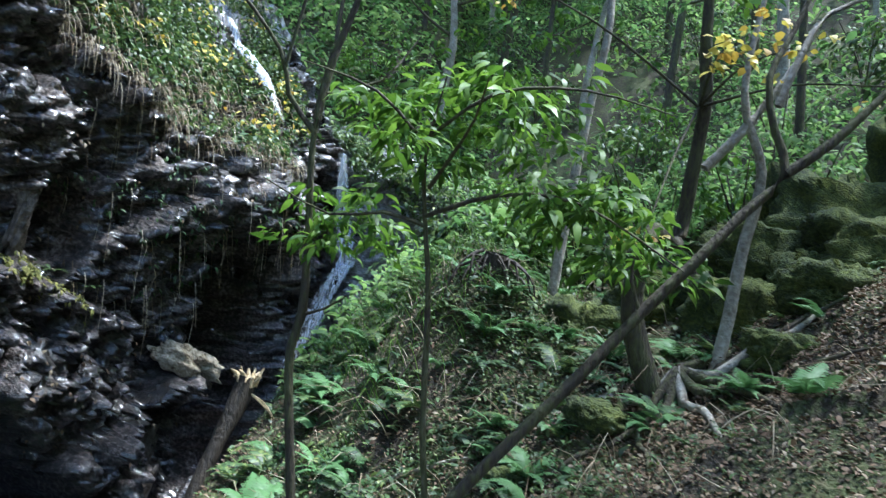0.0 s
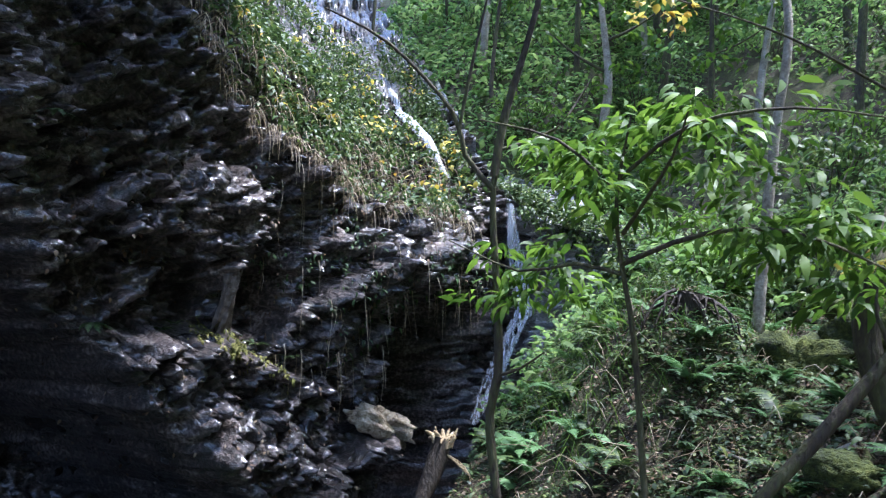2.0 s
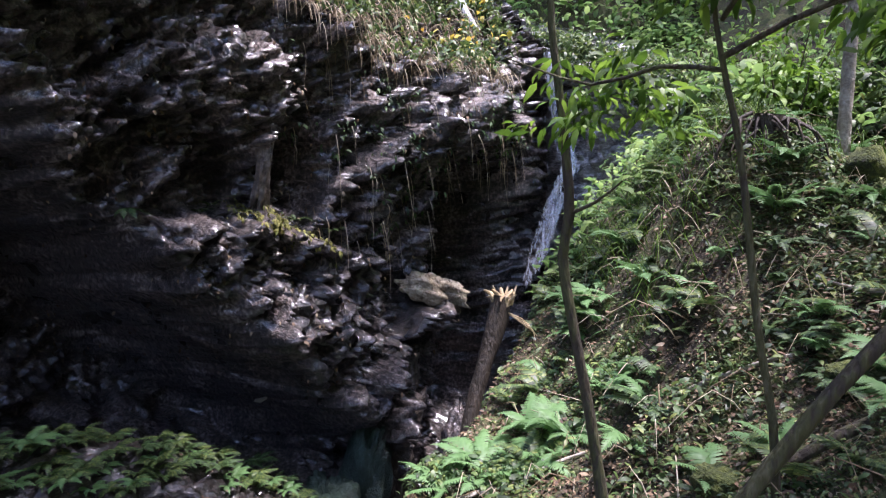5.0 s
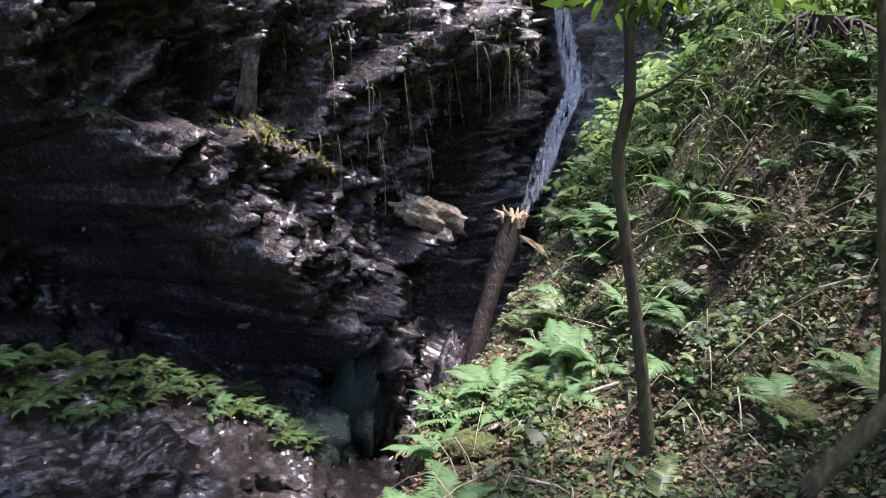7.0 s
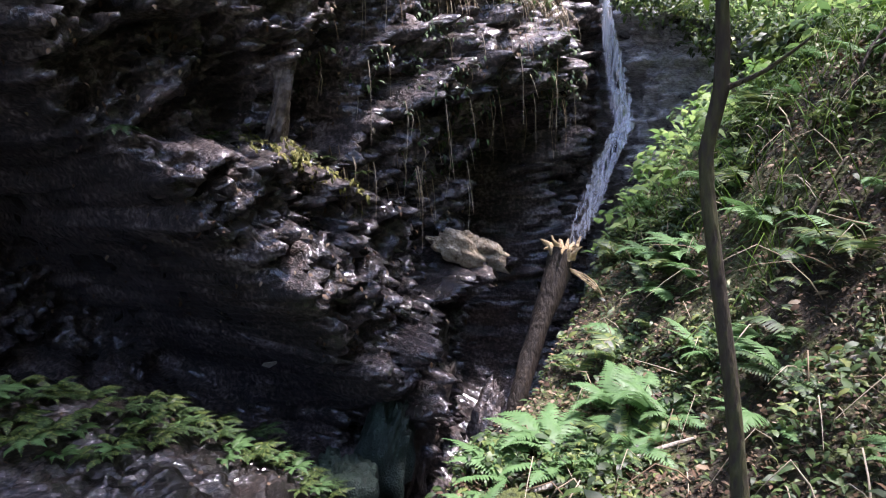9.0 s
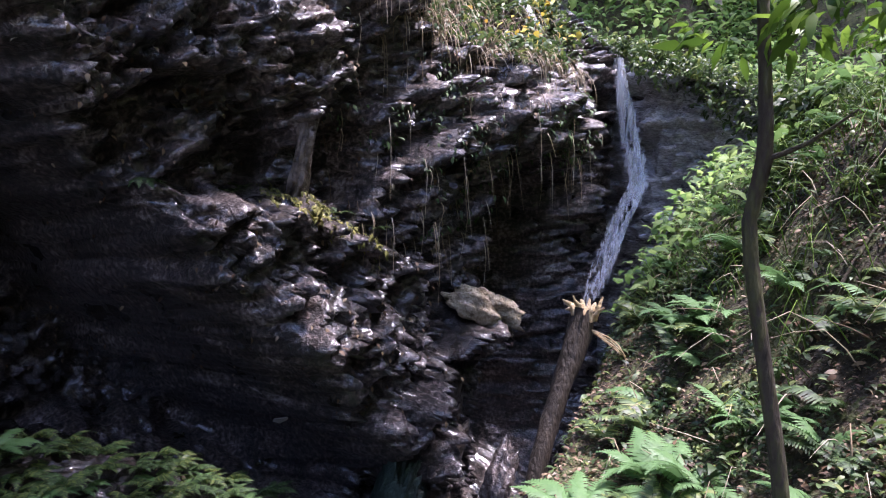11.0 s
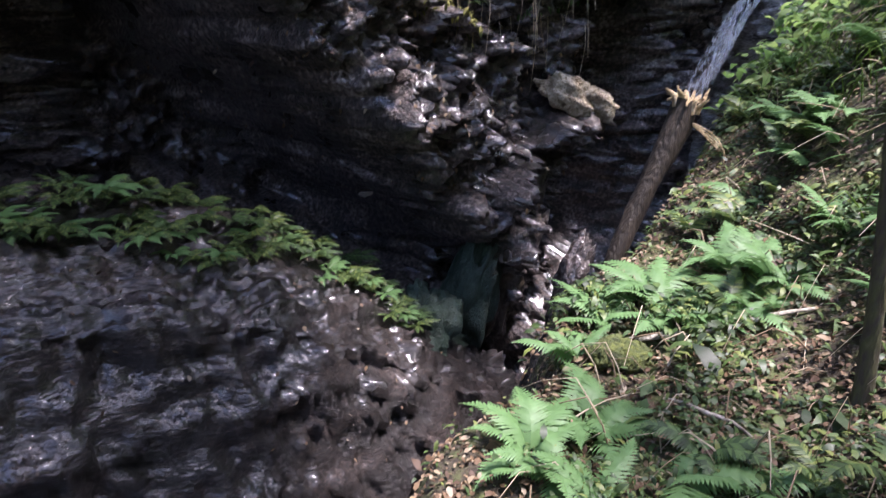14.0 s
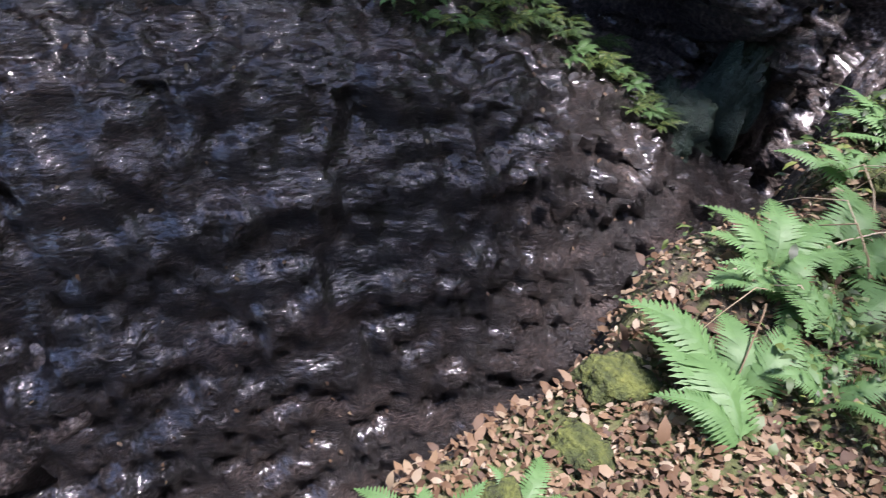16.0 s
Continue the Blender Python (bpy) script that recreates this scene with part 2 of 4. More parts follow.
def ground_height(x, y, rough=True):
    x, y = np.asarray(x, float), np.asarray(y, float)
    d = x - np.interp(y, EDGE_Y, EDGE_X)
    if rough:
        d = d + 0.18 * vnoise(x * 0.3 + 5, y * 1.7, 0, 3)
    bank = np.interp(y, EDGE_Y, EDGE_Z)
    inside = np.maximum(d, 0)
    rise = np.where(inside < 1.1, 0.12 * inside, 0.132 + 0.62 * (inside - 1.1))
    rise = rise + 0.25 * np.maximum(inside - 12, 0)
    behind = 0.5 * np.maximum(-4 - y, 0) * step(d, 0, 3)
    bed = np.interp(y, BED_Y, BED_Z)
    drop = step(-d, 0.0, 0.9)
    spread = np.where(x < 0.25, 1.1, 0.95)
    mound = 1.4 * np.exp(-(((x - 0.25) / spread) ** 2)) * step(y, 4.8, 7.6) * (1 - step(y, 9.5, 12.5))
    z = (bank + rise + behind + mound) * (1 - drop) + bed * drop
    if rough:
        z = z + 0.12 * fbm(x * 0.9, y * 0.9, 0.3, 4, 11) * (1 + step(inside, 2, 6)) + 0.04 * vnoise(x * 5, y * 5, 1, 17)
        z = z + step(inside, 2.0, 4.0) * 0.22 * blocks(x * 0.9, y * 0.9, 0, 21)[0]
    return z


gx = spaced((-14, -4.5, 0.5), (-4.5, 4.5, 0.06), (4.5, 8, 0.15), (8, 60, 2))
gy = spaced((-40, -2, 2), (-2, 1, 0.2), (1, 10, 0.06), (10, 16, 0.15), (16, 70, 2))
GX, GY = np.meshgrid(gx, gy, indexing="ij")
ground = mesh_object("ground", np.stack([GX, GY, ground_height(GX, GY)], -1).reshape(-1, 3), grid_faces(len(gx), len(gy)), SOIL, smooth=True)
# floor and wall faces of the gully take the colour with painted shade
ground.data.materials.append(GULLY_SHADE)
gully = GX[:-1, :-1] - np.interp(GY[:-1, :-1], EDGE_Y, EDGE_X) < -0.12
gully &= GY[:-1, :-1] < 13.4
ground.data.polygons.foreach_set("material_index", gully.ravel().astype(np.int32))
tagged(ground, "steep brown forest bank of soil and moss", "ground", kind="structure")

# ---- the cliff ----
PLAN_X = (-5.2, -4.9, -4.75, -5.05, -5.5, -5.6, -4.6, -3.75, -3.0, -2.75, -2.6, -2.45, -2.1, -1.8, -1.6, -0.6, 0.8, 3.0)
PLAN_Y = (-12.0, -5.0, 0.0, 3.0, 5.2, 6.2, 8.3, 10.1, 11.6, 12.5, 13.3, 13.9, 14.0, 13.6, 13.2, 13.0, 13.3, 14.4)
plan_s = np.concatenate([[0], np.cumsum(np.hypot(np.diff(PLAN_X), np.diff(PLAN_Y)))])
S_FALL = plan_s[11]


def along(y):
    """Arc length on the left wall at a given y."""
    return np.interp(y, PLAN_Y[:12], plan_s[:12])


def bump2(y, z, cy, cz, ry, rz, sharp=2.0):
    return np.exp(-((np.abs(y - cy) / ry) ** sharp) - (np.abs(z - cz) / rz) ** sharp)


def cliff_offset(s, z):
    """How far the wall stands out towards the gully."""
    y = np.interp(s, plan_s[:12], PLAN_Y[:12])
    left = 1 - step(s, S_FALL - 1.2, S_FALL - 0.3)
    off = 0 * s
    top = 0.85 - 0.3 * (y - 6.85) + 0.25 * bump2(y, 0 * y, 8.1, 0, 0.5, 1)
    low = 0.35 - 1.15 * (y - 7.1)
    wedge = step(z, low - 0.25, low + 0.15) * (1 - step(z, top - 0.05, top + 0.12)) * step(y, 6.4, 7.2) * (1 - step(y, 9.4, 10.0))
    off = off + 0.5 * wedge
    off = off - 3.6 * (1 - step(z, low - 1.1, low + 0.05)) * (1 - step(y, 8.9, 9.7)) * step(z, -3.2, -1.8)
    off = off - 0.7 * bump2(y, z, 8.65, 1.25, 0.34, 0.5, 4) - 0.5 * bump2(y, z, 7.8, 1.15, 0.3, 0.45, 4)
    off = off - 0.5 * bump2(y, z, 8.5, 3.0, 0.4, 0.45, 4)
    off = off + 0.75 * bump2(y, z, 11.2, 1.95, 0.95, 0.55, 3) + 0.3 * bump2(y, z, 9.9, 1.6, 0.9, 1.0)
    off = off - 1.9 * step(y, 10.6, 11.5) * (1 - step(z, 0.9, 1.45)) * step(z, -4.2, -2.6)
    off = off + 0.5 * bump2(y, z, 10.3, -0.85, 0.4, 0.3, 4)
    off = off + 0.35 * bump2(y + 0.16 * (z + 2.6), z, 9.95, -2.7, 0.26, 1.3, 4)
    off = off + 0.25 * bump2(y, z, 7.7, 1.86, 0.5, 0.12)
    off = off + 0.5 * bump2(y, z, 4.8, 2.0, 1.6, 1.5) - 0.6 * bump2(y, z, 6.2, 0.0, 0.6, 1.2)
    return off * left


def ridge_height(s):
    """Where the wall turns into the slope above it."""
    y = np.interp(s, plan_s[:12], PLAN_Y[:12])
    z = np.interp(y, (-12, 4, 7.74, 8.36, 9.0, 9.5, 10.7, 12.4, 13.2), (12, 8.5, 4.15, 3.56, 3.04, 2.8, 2.5, 2.6, 3.1))
    right = np.interp(s - S_FALL, (0, 0.4, 1.2, 2.5, 5), (3.2, 3.1, 2.9, 2.5, 2.2))
    return np.where(s > S_FALL, right, z)


def cliff_point(s, v, rough=True):
    """v: height up to the ridge, and slope distance past it."""
    s, v = np.broadcast_arrays(np.asarray(s, float), np.asarray(v, float))
    ridge = ridge_height(s)
    above = np.maximum(v - ridge, 0)
    z = np.minimum(v, ridge) + np.where(s > S_FALL + 0.3, 0.3, 0.52) * above
    off = cliff_offset(s, np.minimum(v, ridge)) * (1 - step(above, 0, 1.5)) - 0.80 * above
    px, py = np.interp(s, plan_s, PLAN_X), np.interp(s, plan_s, PLAN_Y)
    e = 0.35
    tx = np.interp(s + e, plan_s, PLAN_X) - np.interp(s - e, plan_s, PLAN_X)
    ty = np.interp(s + e, plan_s, PLAN_Y) - np.interp(s - e, plan_s, PLAN_Y)
    ln = np.hypot(tx, ty) + 1e-9
    nx, ny = ty / ln, -tx / ln
    # past the ridge every part climbs the same way, up and back
    w = step(above, 0.0, 1.2)
    nx, ny = nx * (1 - w) + 0.50 * w, ny * (1 - w) - 0.86 * w
    if rough:
        dip = np.where(s > S_FALL - 0.2, 0.06, 0.6)
        a, b = s * np.cos(dip) + v * np.sin(dip), -s * np.sin(dip) + v * np.cos(dip)     # along and across the beds, which dip to the fall
        big, crack = blocks(a * 0.75, 0 * a, b * 1.7, 31)
        small, crack2 = blocks(a * 2.4, 0 * a, b * 5.5, 41)
        tiny = blocks(a * 7, 0 * a, b * 15, 51)[0]
        calm = 1 - 0.25 * step(s, S_FALL, S_FALL + 0.5)
        off = off + calm * (0.46 * big - 0.14 * (1 - crack) + 0.32 * small - 0.1 * (1 - crack2) + 0.26 * tiny + 0.12 * fbm(s * 0.5, v * 0.5, 0, 2, 61))
        z = z + 0.05 * vnoise(s * 2, v * 2, 3, 71)
    return np.stack([px + nx * off, py + ny * off, z], -1)


cs = spaced((0, along(4.0), 0.3), (along(4.0), S_FALL + 4.2, 0.045), (S_FALL + 4.2, plan_s[-1], 0.3))
cv = spaced((-5.5, -3, 0.15), (-3, 5.5, 0.045), (5.5, 9, 0.12), (9, 22, 0.5))
CS, CV = np.meshgrid(cs, cv, indexing="ij")
cliff = mesh_object("cliff", cliff_point(CS, CV).reshape(-1, 3), grid_faces(len(cs), len(cv)), ROCK)
cliff.data.materials.append(GREY_ROCK)
face_s, face_v = (CS[:-1, :-1].ravel(), CV[:-1, :-1].ravel())
cliff.data.polygons.foreach_set("material_index", (face_s > S_FALL + 0.15).astype(np.int32))
tagged(cliff, "dark wet fractured rock cliff above a gully", "cliff", kind="structure")

# ---- the rock slab below the cliff ----
WALL_DIR, WALL_OUT = Vector((0.434, 0.901, 0)), Vector((0.901, -0.434, 0))


def slab_height(a, n):
    """a: along the wall from (-5.6, 6.2); n: out from the wall."""
    crest = np.interp(a, (-7, -3, -1, 0.5, 1.6, 2.8, 3.6), (-0.85, -0.92, -1.1, -1.4, -2.0, -2.8, -3.5))
    out = np.maximum(n - 0.35, 0)
    z = crest - 0.5 * np.minimum(out, 1.1) - 2.1 * np.maximum(out - 1.1, 0) - 0.15 * np.maximum(0.35 - n, 0)
    return np.maximum(z, -6.5)


def ridged(a, q, seed):
    return 0.5 - np.abs(fbm(a, q, 0, 2, seed)) * 1.6


def slab_relief(a, q):
    """Knobs and broken beds, as a thickness over the slab; q: down the surface."""
    a, q = a + 0.12 * fbm(a * 1.1, q * 1.1, 0, 2, 77), q + 0.18 * fbm(a * 0.9, q * 0.9, 4, 3, 78) + 0.25 * a
    bed = q / 0.75
    f = bed - np.floor(bed)
    lip = (f ** 2 - 0.35) * np.clip(0.5 + 2.2 * fbm(a * 0.7, np.floor(bed) * 3.1, 0, 2, 80), 0, 1)
    bed2 = q / 0.23 + 0.4 * a
    f2 = bed2 - np.floor(bed2)
    lip2 = (f2 ** 2 - 0.35) * np.clip(0.3 + 2.6 * fbm(a * 2.0, np.floor(bed2) * 3.1, 0, 2, 82), 0, 1)
    lv, cr = blocks(a * 1.1, q * 1.5, 0 * a, 81)
    l2, c2 = blocks(a * 2.0, q * 6.0, 0 * a, 91)
    l3 = blocks(a * 5.0 + 1.5 * q, q * 16.0, 0 * a, 95)[0]
    return 0.09 * lip + 0.08 * lip2 + 0.09 * lv - 0.04 * (1 - cr) + 0.07 * l2 - 0.03 * (1 - c2) + 0.085 * l3 + 0.05 * ridged(a * 1.3, q * 1.7, 83) + 0.03 * ridged(a * 3.5, q * 5.0, 84) + 0.05 * fbm(a * 9, q * 13, 0, 2, 85)


sa, sn = spaced((-8, -5, 0.12), (-5, 3.8, 0.04)), spaced((-4.6, -1.0, 0.1), (-1.0, 3.9, 0.03))
SA, SN = np.meshgrid(sa, sn, indexing="ij")


def slab_point(a, n):
    a, n = np.broadcast_arrays(np.asarray(a, float), np.asarray(n, float))
    z = slab_height(a, n)
    slope = np.where(n < 0.35, 0.1, np.where(n < 1.45, 0.5, 2.1))
    down = np.where(n < 1.45, 1.12 * n, 1.62 + 2.3 * (n - 1.45))
    d = slab_relief(a, down)
    k = d / np.hypot(slope, 1)
    m = n + k * slope
    return np.stack([-5.6 + WALL_DIR.x * a + WALL_OUT.x * m, 6.2 + WALL_DIR.y * a + WALL_OUT.y * m, z + k], -1)


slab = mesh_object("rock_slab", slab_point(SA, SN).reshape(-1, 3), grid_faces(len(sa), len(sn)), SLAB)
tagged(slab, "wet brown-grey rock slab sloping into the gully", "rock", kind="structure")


# ---- trees ----
def tube(points, radii, sides=8, wobble=0.0, seed=0):
    """Vertices and quads of a tapering round limb through the points."""
    pts = [Vector(p) for p in points]
    fine, rad = [], []
    for i in range(len(pts) - 1):
        p0, p1, p2, p3 = pts[max(i - 1, 0)], pts[i], pts[i + 1], pts[min(i + 2, len(pts) - 1)]
        n = max(2, int((p2 - p1).length / 0.12))
        n = min(n, 14)
        for k in range(n):
            t = k / n
            fine.append(0.5 * (2 * p1 + (p2 - p0) * t + (2 * p0 - 5 * p1 + 4 * p2 - p3) * t * t + (3 * p1 - p0 - 3 * p2 + p3) * t**3))
            rad.append(radii[i] * (1 - t) + radii[i + 1] * t)
    fine.append(pts[-1])
    rad.append(radii[-1])
    rng = random.Random(seed)
    verts, up = [], Vector((0.3, 0.2, 1)).normalized()
    for i, (p, r) in enumerate(zip(fine, rad)):
        t = (fine[min(i + 1, len(fine) - 1)] - fine[max(i - 1, 0)]).normalized()
        s = t.cross(up if abs(t.dot(up)) < 0.95 else Vector((1, 0, 0))).normalized()
        q = s.cross(t)
        for k in range(sides):
            a = 2 * math.pi * k / sides
            rr = r * (1 + wobble * rng.uniform(-1, 1))
            verts.append(p + rr * (math.cos(a) * s + math.sin(a) * q))
    faces = []
    for i in range(len(fine) - 1):
        for k in range(sides):
            faces.append((i * sides + k, i * sides + (k + 1) % sides, (i + 1) * sides + (k + 1) % sides, (i + 1) * sides + k))
    return verts, faces


def limb(name, points, radii, mat, parent=None, sides=8, wobble=0.06, seed=0, label=""):
    v, f = tube(points, radii, sides, wobble, seed)
    return mesh_object(name, v, f, mat, parent, smooth=True, label=label)



# ---- leaves, fronds and stems ----
def leaf_cloud(name, at, heading, pitch, size, mat, parent=None, ratio=0.45, droop=0.25, roll=None, label=""):
    """One mesh of many bent pointed leaves: places, headings, pitches and lengths, one each."""
    at = np.asarray(at, float)
    n = len(at)
    heading, pitch, size = (np.broadcast_to(np.asarray(a, float), n) for a in (heading, pitch, size))
    roll = np.random.uniform(-0.5, 0.5, n) if roll is None else np.broadcast_to(roll, n)
    fwd = np.stack([np.cos(heading) * np.cos(pitch), np.sin(heading) * np.cos(pitch), np.sin(pitch)], -1)
    side = np.stack([-np.sin(heading), np.cos(heading), 0 * heading], -1)
    up = np.cross(fwd, side)
    side, up = side * np.cos(roll)[:, None] + up * np.sin(roll)[:, None], up * np.cos(roll)[:, None] - side * np.sin(roll)[:, None]
    shape = ((0, 0, 0), (0.3, 0.5, 0.10), (0.68, 0.42, 0.0), (1, 0, -1.0), (0.68, -0.42, 0.0), (0.3, -0.5, 0.10))
    verts = np.zeros((n, 6, 3))
    for k, (u, v, w) in enumerate(shape):
        verts[:, k] = at + size[:, None] * (u * fwd + v * ratio * side + (w * droop - (u * u * 0.15)) * up)
    tri = np.array([(0, 5, 1), (1, 5, 4), (1, 4, 2), (2, 4, 3)])
    faces = (np.arange(n)[:, None, None] * 6 + tri).reshape(-1, 3)
    return mesh_object(name, verts.reshape(-1, 3), faces, mat, parent, label=label)


def ribbons(name, paths, widths, mat, parent=None, label=""):
    """Thin four-sided stems through the given point lists."""
    verts, faces, n = [], [], 0
    for pts, w in zip(paths, widths):
        v, f = tube(pts, [w * (1 - 0.7 * i / (len(pts) - 1)) for i in range(len(pts))], 4)
        verts += v
        faces += [tuple(a + n for a in q) for q in f]
        n += len(v)
    return mesh_object(name, np.array([tuple(v) for v in verts]), faces, mat, parent, smooth=True, label=label)


def frond_mesh(length, pairs, width, arch, seed):
    """A fern frond: an arching stalk with lobed leaflets on both sides, pointing along +x."""
    rng = random.Random(seed)
    verts, faces = [], []

    def stalk(u):
        return Vector((length * u * (1 - 0.12 * arch * u), 0.02 * math.sin(5 * u + seed), length * arch * (0.55 * u - 0.8 * u * u)))

    for k in range(17):
        u = k / 16
        p, r = stalk(u), 0.004 * (1.1 - u)
        verts += [p + Vector((0, r, 0)), p + Vector((0, -r, 0)), p + Vector((0, 0, -r))]
    for k in range(16):
        for j in range(3):
            a, b = 3 * k + j, 3 * k + (j + 1) % 3
            faces += [(a, b, b + 3), (a, b + 3, a + 3)]
    for k in range(pairs):
        u = 0.12 + 0.87 * k / (pairs - 1)
        base, ahead = stalk(u), (stalk(min(u + 0.02, 1)) - stalk(u - 0.02)).normalized()
        reach = width * math.sin(math.pi * min(1, 0.18 + 0.84 * u) ** 0.8) ** 0.9 * rng.uniform(0.85, 1.08) + 0.008
        for sgn in (-1, 1):
            out = (Vector((0.38 + 0.25 * u, sgn, -0.12 + rng.uniform(-0.12, 0.12)))).normalized()
            i0, w = len(verts), length * 0.8 / pairs
            steps = 6
            for j in range(steps + 1):
                f = j / steps
                c = base + out * reach * f + Vector((0, 0, -0.18 * reach * f * f))
                h = w * 0.85 * (1 - f) ** 0.6 * (1.0 if j % 2 == 0 else 0.6) + 0.0008
                verts += [c + ahead * h, c - ahead * h]
            for j in range(steps):
                a = i0 + 2 * j
                faces += [(a, a + 1, a + 3), (a, a + 3, a + 2)]
    me = bpy.data.meshes.new("frond")
    me.from_pydata([tuple(v) for v in verts], [], faces)
    return me


FRONDS = {}
for kind, mat in (("bright", FERN), ("dark", DARK_LEAF), ("herb", HERB)):
    FRONDS[kind] = []
    for k in range(3):
        me = frond_mesh(0.5, 19 + 2 * k, 0.095 + 0.012 * k, 0.5 + 0.25 * k, 7 + k)
        me.materials.append(mat)
        FRONDS[kind].append(me)


def fern(at, size, count, kind="bright", facing=None, spread=math.pi, lift=0.5, seed=0, label="pale green fern with arching fronds on the bank"):
    rng = random.Random(seed)
    base = empty("fern", at)
    for k in range(count):
        ob = new("frond", FRONDS[kind][rng.randrange(3)])
        ob.parent = base
        a = (rng.uniform(0, 2 * math.pi) if facing is None else facing + spread * (k / max(1, count - 1) - 0.5) * 2 + rng.uniform(-0.2, 0.2))
        sc = size / 0.5 * rng.uniform(0.7, 1.1)
        ob.matrix_basis = Euler((rng.uniform(-0.25, 0.25), -lift * rng.uniform(0.4, 1.2), a)).to_matrix().to_4x4() @ Matrix.Diagonal((sc, sc, sc, 1))
    return tagged(base, label, "fern", "ferns")


def on_ground(x, y, dz=0.0):
    return (x, y, float(ground_height(x, y)) + dz)


# ---- trees and saplings ----
def tree(name, label, trunk, radii, mat=BARK, limbs=(), sides=10):
    """A trunk with limbs: trunk points in the world; limbs as (points, radii, material)."""
    base = empty(name, trunk[0])
    off = Vector(trunk[0])
    limb("trunk", [Vector(p) - off for p in trunk], radii, mat, base, sides=sides)
    for pts, rad, m in limbs:
        limb("limb", [Vector(p) - off for p in pts], rad, m, base, sides=6)
    return tagged(base, label, "tree")


slender = tree("slender_tree", "slender grey-brown tree with a bend in its bare trunk", [on_ground(-0.55, 4.9, -0.15), (-0.58, 4.9, -0.7), (-0.65, 4.9, -0.2), (-0.75, 4.9, 0.35), (-0.8, 4.9, 0.7), (-0.76, 4.9, 0.93), (-0.79, 4.87, 1.4), (-0.84, 4.82, 1.9), (-0.84, 4.8, 2.15)],
               [0.051, 0.0354, 0.0299, 0.0272, 0.0286, 0.0292, 0.0231, 0.0197, 0.0177],
               limbs=[([(-0.84, 4.8, 2.13), (-0.8, 4.8, 2.5), (-0.68, 4.8, 3.0), (-0.5, 4.8, 3.9)], [0.03, 0.026, 0.02, 0.01], BARK),
                      ([(-0.84, 4.8, 2.05), (-1.02, 4.75, 2.25), (-1.1, 4.7, 2.5), (-1.5, 4.6, 2.9), (-1.9, 4.5, 3.1)], [0.02, 0.016, 0.013, 0.01, 0.005], BARK),
                      ([(-1.06, 4.72, 2.4), (-1.0, 4.7, 2.8), (-0.9, 4.7, 3.4)], [0.012, 0.01, 0.005], BARK),
                      ([(-0.76, 4.9, 0.93), (-0.62, 4.85, 0.99), (-0.48, 4.8, 1.1)], [0.012, 0.008, 0.004], BARK),
                      ([(-0.8, 4.8, 2.3), (-0.5, 4.9, 2.45), (-0.3, 5.0, 2.8)], [0.012, 0.009, 0.004], BARK)])

sap = tree("leafy_sapling", "thin sapling with long glossy green leaves", [on_ground(0.2, 4.2, -0.1), (0.17, 4.18, 0.1), (0.1, 4.15, 0.5), (0.02, 4.15, 1.2), (-0.06, 4.15, 1.6), (-0.1, 4.1, 1.9), (-0.05, 4.0, 2.3)], [0.0216, 0.018, 0.0162, 0.0144, 0.012, 0.009, 0.0048],
           limbs=[([(-0.05, 4.15, 1.55), (-0.3, 4.3, 1.6), (-0.6, 4.4, 1.55), (-1.0, 4.4, 1.7)], [0.012, 0.01, 0.007, 0.003], BARK),
                  ([(-0.06, 4.15, 1.6), (0.3, 4.0, 1.75), (0.7, 3.9, 1.75), (1.2, 3.8, 1.5)], [0.014, 0.011, 0.008, 0.003], BARK),
                  ([(-0.1, 4.1, 1.95), (-0.4, 4.1, 2.2), (-0.8, 4.1, 2.3)], [0.01, 0.008, 0.003], BARK),
                  ([(-0.1, 4.1, 2.0), (0.2, 3.8, 2.2), (0.6, 3.7, 2.25), (1.0, 3.7, 2.2)], [0.012, 0.009, 0.006, 0.003], BARK),
                  ([(-0.06, 4.15, 1.75), (0.05, 3.8, 1.9), (0.12, 3.5, 2.0), (0.15, 3.2, 2.1)], [0.012, 0.009, 0.006, 0.003], BARK)])


def sprays(rng, centres, radius, count, flat=0.35):
    """Places and headings of leaves in flattish sprays round the centres."""
    at, heading = [], []
    for c in centres:
        k = max(1, int(count / len(centres)))
        tip = rng.uniform(0, 2 * np.pi)
        for _ in range(k):
            r = radius * rng.uniform(0.1, 1.0)
            a = tip + rng.normal(0, 0.9)
            at.append((c[0] + r * np.cos(a), c[1] + r * np.sin(a), c[2] + rng.normal(0, radius * flat * 0.4) - 0.15 * r))
            heading.append(a + rng.normal(0, 0.6))
    return np.array(at), np.array(heading)


def leafy(parent, name, boxes, per, radius, size, mat, seed, ratio=0.34, label=""):
    """Sprays of leaves in several boxes (centre, half-size, number of sprays)."""
    rng = np.random.default_rng(seed)
    off = np.array(parent.location)
    cs = np.concatenate([np.array(c) + rng.uniform(-1, 1, (n, 3)) * np.array(h) for c, h, n in boxes])
    at, heading = sprays(rng, cs, radius, per * len(cs))
    n = len(at)
    return leaf_cloud(name, at - off, heading, rng.normal(-0.3, 0.35, n), size * rng.uniform(0.6, 1.2, n), mat, parent, ratio, 0.2, rng.normal(0, 0.5, n), label)


